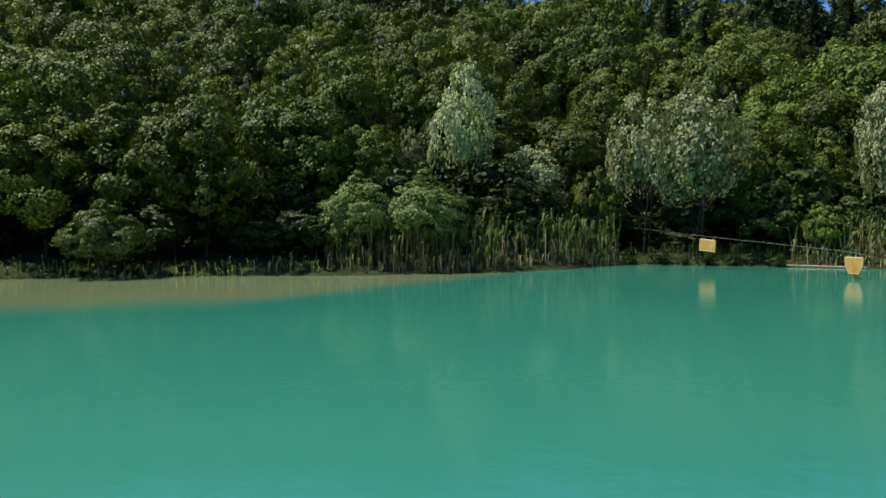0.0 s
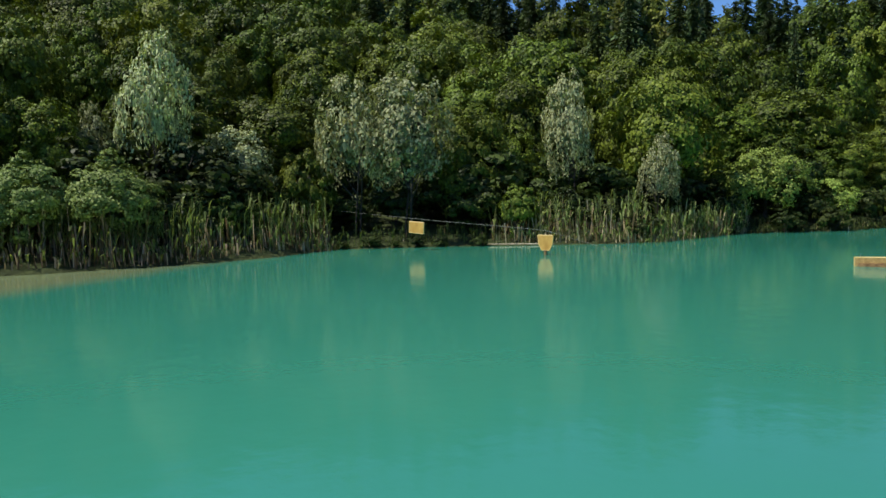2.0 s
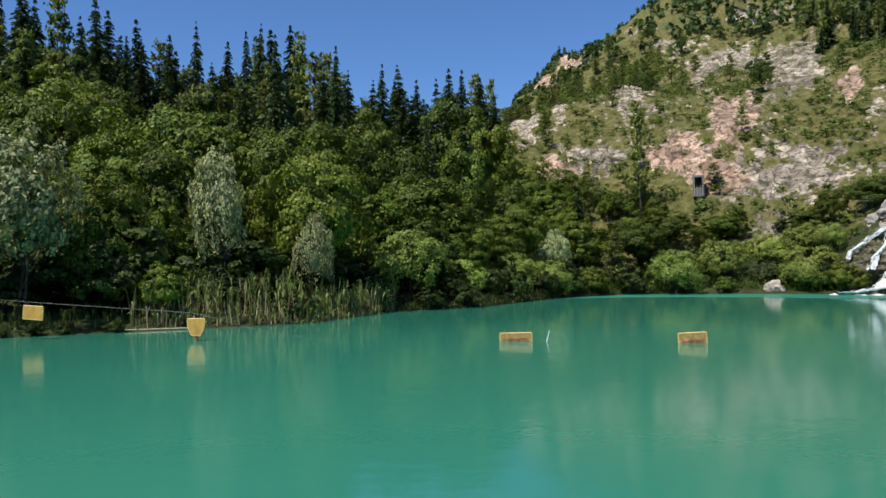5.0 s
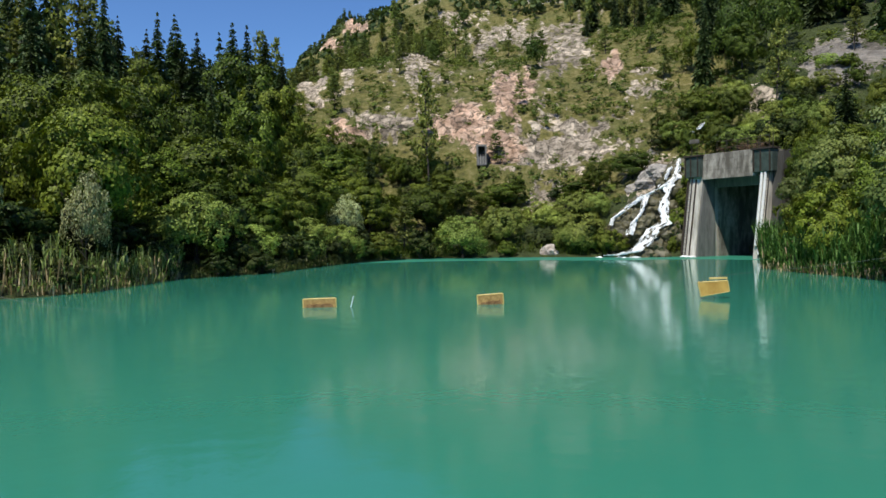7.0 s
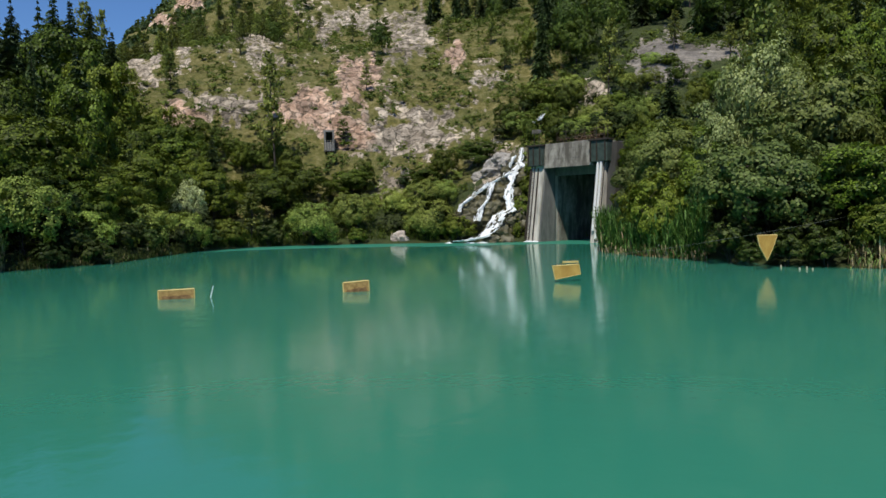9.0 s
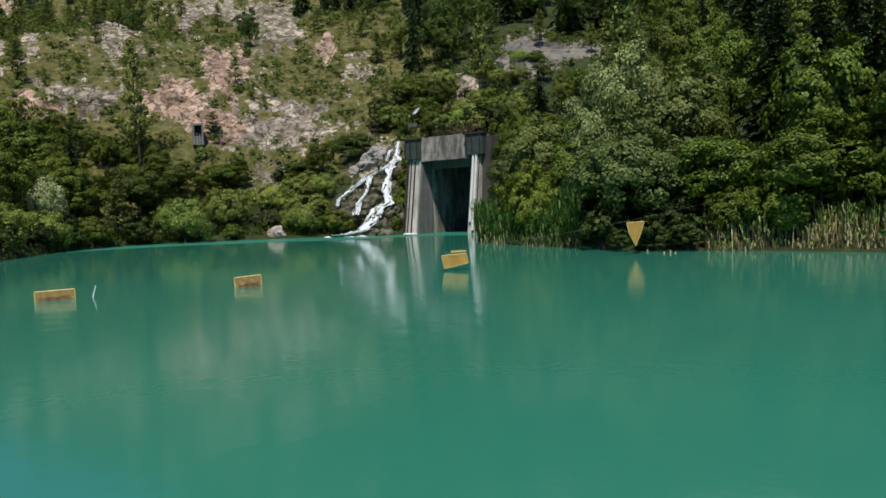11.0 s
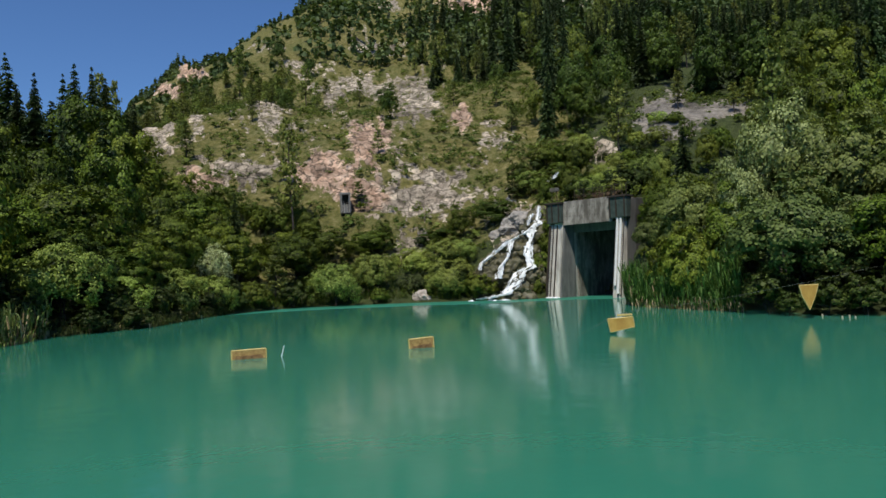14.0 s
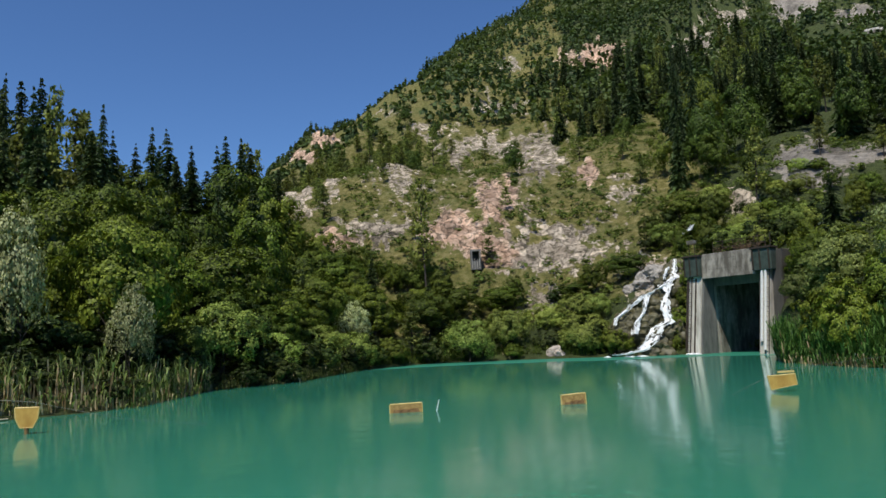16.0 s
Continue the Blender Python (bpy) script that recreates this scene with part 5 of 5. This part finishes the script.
    # guide slots, pipes and ladders down the pillars
    for xc in (0.42, 7.05):
        v, f = joined([tube([(xc + dx, -0.08, 0.1), (xc + dx, 0.74, 5.7), (xc + dx, 0.8, 5.86)], 0.035, 6) for dx in (-0.14, 0.14)] + [tube([(xc - 0.14, -0.04 + 0.146 * q * 0.33, 0.3 + q * 0.33), (xc + 0.14, -0.04 + 0.146 * q * 0.33, 0.3 + q * 0.33)], 0.02, 5) for q in range(16)])
        part("ladder", quads("ladder", v, f, DARK_STEEL), ob, "rusted steel ladder")
    for xc in (0.12, 0.9):
        bm = bmesh.new()
        add_box(bm, (0.1, 0.1, 5.7), (0, 0, 0), 0.01)
        bmesh.ops.rotate(bm, verts=bm.verts, cent=(0, 0, 0), matrix=Matrix.Rotation(-0.1455, 3, "X"))
        bmesh.ops.translate(bm, verts=bm.verts, vec=(xc, -0.02, 0.05))
        bm_part("guide_rail", bm, DARK_STEEL, ob, "dark steel guide rail")
    for xc, lo in ((6.66, 0.9), (6.95, 0.3)):
        v, f = tube([(xc, -0.12 + 0.146 * lo, lo), (xc, 0.62, 5.1), (xc, 0.7, 5.9)], 0.1, 8)
        part("pipe", quads("pipe", v, f, WHITE), ob, "white drain pipe")
    bm = bmesh.new()
    add_box(bm, (0.62, 0.4, 0.3), (0.55, 1.0, 8.4), 0.03)
    bm_part("winch_box", bm, CONCRETE, ob, "pale grey winch box on posts")
    for x in (0.3, 0.8, 6.3, 7.3):
        part("railing_post", quads("railing_post", *tube([(x, 1.0, 7.4), (x, 1.0, 8.45)], 0.03, 5), DARK_STEEL), ob)
    for x in np.arange(1.6, 6.2, 0.9):
        part("railing_post", quads("railing_post", *tube([(x, 2.2, 7.5), (x, 2.2, 8.5)], 0.025, 5), DARK_STEEL), ob)
    for z in (8.0, 8.48):
        part("railing", quads("railing", *tube([(1.6, 2.2, z), (3.8, 2.2, z - 0.02), (6.1, 2.2, z)], 0.022, 5), DARK_STEEL), ob)
    return ob


gate()


def boulder(name, label, x, y, z, size, seed, mat=STONE):
    rng = np.random.default_rng(seed)
    bm = bmesh.new()
    bmesh.ops.create_icosphere(bm, subdivisions=4, radius=1)
    off = Vector(rng.uniform(0, 50, 3))
    for v in bm.verts:
        k = 1 + 0.55 * (noise.noise(v.co * 1.3 + off)) + 0.22 * noise.noise(v.co * 3.7 + off) + 0.1 * abs(noise.noise(v.co * 9 + off))
        v.co = Vector((v.co.x * size[0], v.co.y * size[1], v.co.z * size[2])) * k
    ob = bm_part(name, bm, mat, None)
    ob.location = (x, y, z)
    return tagged(ob, label, "rock")


boulder("shore_boulder", "pale pinkish boulder at the water's edge", 54.4, 25.9, 0.3, (0.5, 0.75, 0.6), 9)
# the cascade's runs, from the top down, and their widths
RUNS = [
    ([(61.0, 17.5, 7.6), (59.9, 17.5, 6.1), (58.8, 18.0, 5.3), (57.8, 17.7, 3.95), (57.0, 17.4, 2.45), (56.2, 18.0, 2.05), (55.2, 18.5, 1.05), (54.3, 18.95, 0.4), (53.6, 20.0, 0.16), (53.2, 20.9, 0.1)], (0.22, 0.55, 0.75, 0.5, 0.62, 0.95, 0.75, 0.7, 0.4, 0.2)),
    ([(58.9, 18.0, 5.45), (58.1, 19.25, 4.7), (57.3, 20.45, 3.8), (56.6, 21.4, 2.9), (56.2, 21.45, 2.3)], (0.3, 0.4, 0.36, 0.4, 0.22)),
    ([(58.1, 19.25, 4.65), (57.0, 19.3, 3.4), (56.3, 19.75, 2.5), (55.8, 19.8, 1.6)], (0.3, 0.3, 0.42, 0.5)),
    ([(60.1, 17.85, 6.9), (59.1, 18.1, 5.85)], (0.2, 0.22)),
    ([(66.0, 16.7, 10.95), (65.4, 17.0, 10.4), (64.8, 17.5, 10.0)], (0.12, 0.22, 0.1)),
]
rng_rocks = np.random.default_rng(20)
for run, _ in RUNS[:4]:
    run = np.array(run)
    for q in np.arange(0, len(run) - 1, 0.75):
        x, y, z = (np.interp(q, range(len(run)), run[:, k]) for k in range(3))
        if z > 0.5:
            size = rng_rocks.uniform(0.75, 1.1)
            boulder("wet_rock", "dark wet mossy rock under the cascade", x + 1.0, y + rng_rocks.uniform(-0.3, 0.5), z - 0.75, (size, size * 1.15, size), int(q * 8) + 20 + len(run), WET_ROCK)
for k, (x, y, z, size) in enumerate([(62.2, 21.6, 4.8, 1.0), (62.0, 21.0, 5.6, 1.0), (61.8, 20.2, 6.3, 1.1), (61.7, 19.3, 7.0, 1.1), (61.8, 18.9, 5.9, 1.2), (62.0, 19.9, 5.1, 1.1), (60.6, 22.6, 3.2, 0.9)]):
    boulder("rock", "grey limestone rock above the cascade", x, y, z - 0.5, (size, size * 1.1, size * 0.75), 40 + k, GREY_STONE)
for k, (x, y, z, size) in enumerate([(57.0, 22.4, 0.9, 0.9), (58.4, 22.9, 1.8, 1.0), (57.4, 20.6, 1.2, 1.0), (57.6, 19.0, 1.4, 1.0), (58.6, 20.6, 2.4, 1.1), (59.4, 19.0, 3.4, 1.2)]):
    boulder("wet_rock", "dark wet mossy rock under the cascade", x + 0.5, y, z - 0.6, (size, size * 1.2, size), 70 + k, WET_ROCK)


def cascade():
    """Strands of white water down the rocks into the lake."""
    ob = tagged(new("waterfall"), "white cascade in several strands over mossy rocks", "waterfall")
    rng = np.random.default_rng(31)
    across = np.array((0.28, -0.96, 0))
    for number, (pts, wide) in enumerate(RUNS):
        pts = np.array(pts, float)
        s = np.r_[0, np.cumsum(np.linalg.norm(np.diff(pts, axis=0), axis=1))]
        q = np.arange(0, s[-1], 0.07)
        mid = np.stack([np.interp(q, s, pts[:, k]) for k in range(3)], -1)
        mid = mid + across * (0.5 * (fbm(np.stack([q * 0.9, 0 * q + number * 7.3, 0 * q], -1), 3) - 0.5))[:, None]
        broad = np.interp(q, s, wide) * (0.5 + 1.25 * fbm(np.stack([q * 1.6, 0 * q + 3 + number, 0 * q], -1), 3))
        # a ragged sheet, torn into lanes
        lanes = np.linspace(-0.5, 0.5, 9)
        grid = mid[:, None] + across * (broad[:, None] * lanes[None])[..., None]
        lump = fbm(np.stack([np.broadcast_to(q[:, None], grid.shape[:2]) * 2.2, np.broadcast_to(lanes * 5, grid.shape[:2]) + number * 5, 0 * grid[..., 0]], -1), 4)
        grid = grid + np.array((-0.75, -0.15, 0.45)) * (0.42 * lump * (1 - (2 * lanes[None]) ** 2 * 0.7))[..., None]
        n, k = grid.shape[:2]
        i, j = np.meshgrid(np.arange(n - 1), np.arange(k - 1), indexing="ij")
        keep = (lump[:-1, :-1] > 0.41 + 0.1 * np.abs(lanes[:-1])[None]).ravel()
        f = np.stack([i * k + j, i * k + j + 1, (i + 1) * k + j + 1, (i + 1) * k + j], -1).reshape(-1, 4)[keep]
        threads = [(grid.reshape(-1, 3), f)]
        for _ in range(int(10 * s[-1])):
            a0 = rng.uniform(0, 1) * s[-1]
            t = np.arange(a0, min(s[-1], a0 + rng.uniform(0.25, 0.8)), 0.1)
            if len(t) < 3:
                continue
            c = np.stack([np.interp(t, q, mid[:, k]) for k in range(3)], -1) + across * (rng.uniform(-0.55, 0.55) * np.interp(a0, q, broad)) + np.array((-0.5, -0.1, 0.3)) * rng.uniform(0.1, 0.5)
            threads.append(tube(c + rng.normal(size=c.shape) * 0.03, rng.uniform(0.012, 0.035) * np.sin(np.linspace(0.3, 2.9, len(t))), 5))
        part("strand", quads("strand", *joined(threads), FOAM), ob)
    # foam where it runs out, and at the pillar's foot
    for x, y, rx, ry in ((54.2, 18.9, 0.3, 0.45), (53.8, 19.8, 0.2, 0.4), (53.5, 21.4, 0.12, 0.3), (56.5, 16.5, 0.2, 0.3), (56.3, 15.9, 0.25, 0.3), (56.0, 15.3, 0.2, 0.35)):
        bm = bmesh.new()
        bmesh.ops.create_icosphere(bm, subdivisions=3, radius=1)
        for vv in bm.verts:
            k = 1 + 0.5 * noise.noise(vv.co * 2.3 + Vector((x, y, 0)))
            vv.co = Vector((x + vv.co.x * rx * k, y + vv.co.y * ry * k, vv.co.z * 0.09 * k))
        bm_part("foam", bm, FOAM, ob)
    return ob


cascade()


# ---------------------------------------------------------------- the cable with its yellow boards
CABLE_AT = {"b1": (6.5, 29.95), "b2": (10.45, 24.7), "f1": (17.28, 16.05), "f2": (20.3, 11.7), "s": (24.9, 6.1), "t": (31.0, -0.35)}
CABLE_WAY = math.atan2(-0.35 - 29.95, 31.0 - 6.5)


def board(name, label, xy, z, outline, tilt=0.0, turn=0.0, rusty=0.0, inner=YELLOW):
    """A sheet-steel board with a raised rim, hung in the plane of the cable; outline in metres from its centre."""
    ob = tagged(new(name), label, "marker board", "yellow boards on the cable")
    ob.matrix_basis = Matrix.Translation((*xy, z)) @ Matrix.Rotation(CABLE_WAY + radians(turn), 4, "Z") @ Matrix.Rotation(radians(tilt), 4, "Y")
    bm = bmesh.new()
    n = len(outline)
    a = [bm.verts.new((x, -0.02, y)) for x, y in outline]
    c = [bm.verts.new((x, 0.02, y)) for x, y in outline]
    bm.faces.new(a)
    bm.faces.new(c[::-1])
    for i in range(n):
        j = (i + 1) % n
        bm.faces.new((a[j], a[i], c[i], c[j]))
    bmesh.ops.recalc_face_normals(bm, faces=bm.faces)
    bm_part("panel", bm, inner, ob)
    pts = [np.array((x, 0.0, y)) for x, y in outline]
    v, f = joined([tube([pts[i], pts[(i + 1) % n]], 0.028, 6) for i in range(n)])
    part("rim", quads("rim", v, f, YELLOW_RIM), ob, "pale worn rim")
    if rusty:
        lo = min(y for _, y in outline) + 0.02
        wd = max(x for x, _ in outline) * 0.86
        rng = np.random.default_rng(int(xy[0] * 10))
        xs = np.linspace(-wd, wd, 15)
        tops = lo + rusty * (0.72 + 0.5 * fbm(np.stack([xs * 7 + xy[0], 0 * xs, 0 * xs], -1), 3) * rng.uniform(0.75, 1.2, 15))
        tops[[0, -1]] = lo + rusty * 0.6
        bm = bmesh.new()
        rows = [[bm.verts.new((x, y, z)) for x, z in zip(xs, zz)] for y, zz in ((-0.034, 0 * xs + lo), (-0.034, tops), (0.034, tops), (0.034, 0 * xs + lo))]
        for a_, b_ in ((0, 1), (1, 2), (2, 3), (3, 0)):
            for k in range(14):
                bm.faces.new((rows[a_][k], rows[a_][k + 1], rows[b_][k + 1], rows[b_][k]))
        for k in (0, 14):
            bm.faces.new([r_[k] for r_ in rows])
        bmesh.ops.recalc_face_normals(bm, faces=bm.faces)
        bm_part("rust_patch", bm, RUST, ob, "rusted lower edge")
    top = max(y for _, y in outline)
    for x in (min(x for x, _ in outline) * 0.7, max(x for x, _ in outline) * 0.7):
        v, f = tube([(x, 0, top), (x, 0, top + 0.12)], 0.012, 5)
        part("hanger", quads("hanger", v, f, CABLE), ob)
    return ob


def oblong(w, h):
    return [(-w / 2, -h / 2), (w / 2, -h / 2), (w / 2, h / 2), (-w / 2, h / 2)]


board("hanging_board", "yellow board hanging clear of the water on the cable", CABLE_AT["b1"], 0.98, oblong(0.8, 0.48), 4)
tapered = board("hanging_board", "yellow tapered board on a short stem in the water", CABLE_AT["b2"], 0.42, [(-0.17, -0.24), (0.17, -0.24), (0.3, 0.02), (0.33, 0.33), (-0.33, 0.33), (-0.3, 0.02)], 1)
part("stem", quads("stem", *tube([(0, 0, -0.24), (0.01, 0, -0.6)], [0.07, 0.05], 7), RUST), tapered, "rusty stem")
board("floating_board", "half-sunk yellow board with rusted lower edge", CABLE_AT["f1"], 0.02, oblong(1.0, 0.5), -1, 0, 0.36, YELLOW_WORN)
board("floating_board", "half-sunk yellow board with rusted lower edge", CABLE_AT["f2"], 0.04, oblong(0.8, 0.54), -3, 0, 0.34, YELLOW_WORN)
slanted = board("hanging_board", "yellow board tilted just above the water", CABLE_AT["s"], 0.36, [(-0.42, -0.28), (0.52, -0.14), (0.46, 0.2), (-0.52, 0.17)], 0)
bm = bmesh.new()
add_box(bm, (0.6, 0.05, 0.07), (0.15, 0, 0.255), 0.01)
bm_part("flange", bm, YELLOW_RIM, slanted, "pale bent upper flange")
board("hanging_board", "yellow pointed board hanging above the water", CABLE_AT["t"], 0.9, [(0.0, -0.55), (0.3, 0.0), (0.46, 0.42), (-0.46, 0.42), (-0.34, 0.0)], 0)
cable = [(-2.5, 41.0, 2.6), (2.2, 35.3, 1.9), (6.5, 29.95, 1.36), (10.45, 24.7, 0.95), (12.0, 22.6, 0.3), (13.8, 20.4, -0.05), (17.28, 16.05, -0.1), (20.3, 11.7, -0.1), (23.6, 7.6, -0.05), (24.9, 6.1, 0.72), (28.0, 2.8, 1.0), (31.0, -0.35, 1.44), (34.5, -4.2, 2.1), (39.0, -9.4, 3.0)]
q = np.linspace(0, len(cable) - 1, 90)
cpts = np.stack([np.interp(q, range(len(cable)), [c[k] for c in cable]) for k in range(3)], -1)
tagged(new("cable", quads("cable", *tube(cpts, np.where((cpts[:, 0] > 6) & (cpts[:, 0] < 10.6), 0.009, 0.005), 6), CABLE)), "thin grey steel cable slung low across the lake", "cable")


def rod(name, label, category, a, b, radius, mat):
    v, f = tube([a, np.add(a, b) / 2, b], [radius, radius * 1.05, radius * 0.8], 7)
    return tagged(new(name, quads(name, v, f, mat)), label, category)


rod("floating_pole", "bleached wooden pole floating before the reeds", "pole", (9.3, 31.2, 0.06), (12.8, 29.7, 0.05), 0.034, DRIFT)
rod("marker_rod", "thin white rod leaning out of the water", "rod", (17.85, 15.35, -0.2), (17.95, 15.25, 0.34), 0.018, WHITE)
for x, y, h in ((31.2, -1.75, 0.12), (31.2, -1.5, 0.08), (32.2, -0.9, 0.1), (31.2, -1.95, 0.07)):
    rod("small_stake", "short pale stake at the waterline", "stake", (x, y, -0.3), (x + 0.02, y, h), 0.04, DRIFT)
boulder("float", "small white float by the bank", 28.2, 33.6, 0.06, (0.22, 0.2, 0.16), 60, WHITE)


# ---------------------------------------------------------------- the shaft house on the rock face and the viaduct
def shaft_house():
    ob = tagged(new("shaft_house"), "small grey concrete shaft with a black opening", "concrete shaft")
    x, y = 65.6, 38.6
    ob.matrix_basis = Matrix.Translation((x, y, 9.1)) @ Matrix.Rotation(radians(-60), 4, "Z") @ Matrix.Diagonal((0.6, 0.8, 0.85, 1))
    for name, size, at in (("side_wall", (0.3, 2.4, 2.2), (-0.7, 0, 0)), ("side_wall", (0.3, 2.4, 2.2), (0.7, 0, 0)), ("roof_slab", (1.75, 2.4, 0.22), (0, 0, 2.2)), ("sill_wall", (1.09, 0.3, 1.0), (0, -1.0, 0)), ("back_wall", (1.09, 0.3, 2.2), (0, 1.0, 0))):
        bm = bmesh.new()
        add_box(bm, size, (at[0], at[1], at[2] - 0.6), 0.02)
        bm_part(name, bm, DARK_CONCRETE, ob)
    for k in (-0.6, -0.2, 0.25, 0.6):
        part("bar", quads("bar", *tube([(k, -1.25, -0.5), (k, -1.25, 0.7)], 0.04, 5), PALE_CONCRETE), ob)
    return ob


shaft_house()


def viaduct():
    ob = tagged(new("road_viaduct"), "grey concrete road gallery across the mountainside", "viaduct")
    pts = []
    for k, bb in enumerate(np.linspace(86.6, 95.0, 9)):
        d = 245.0
        pts.append((d * math.sin(radians(bb)), d * math.cos(radians(bb)) , 2.4 + d * math.tan(radians(18.75 - 0.07 * k))))
    pts = np.array(pts)
    for k in range(len(pts) - 1):
        a, c = Vector(pts[k]), Vector(pts[k + 1])
        for name, lo, hi, out, mat in (("deck", -0.9, 0.0, 3.0, CONCRETE), ("parapet", 0.3, 1.0, 0.3, PALE_CONCRETE)):
            bm = bmesh.new()
            add_box(bm, ((c - a).length, out, hi - lo), (0, 0, lo), 0.04)
            o = bm_part(name, bm, mat, ob)
            o.matrix_basis = Matrix.Translation((a + c) / 2) @ Matrix.Rotation(math.atan2(c.y - a.y, c.x - a.x), 4, "Z")
        g = float(ground_z(np.array([a.x]), np.array([a.y]))[0])
        deep = max(a.z - g + 3, 2)
        bm = bmesh.new()
        add_box(bm, (0.8, 1.4, deep), (0, 0, -deep - 0.85), 0.04)
        bm_part("pier", bm, CONCRETE, ob).location = a
    return ob


viaduct()
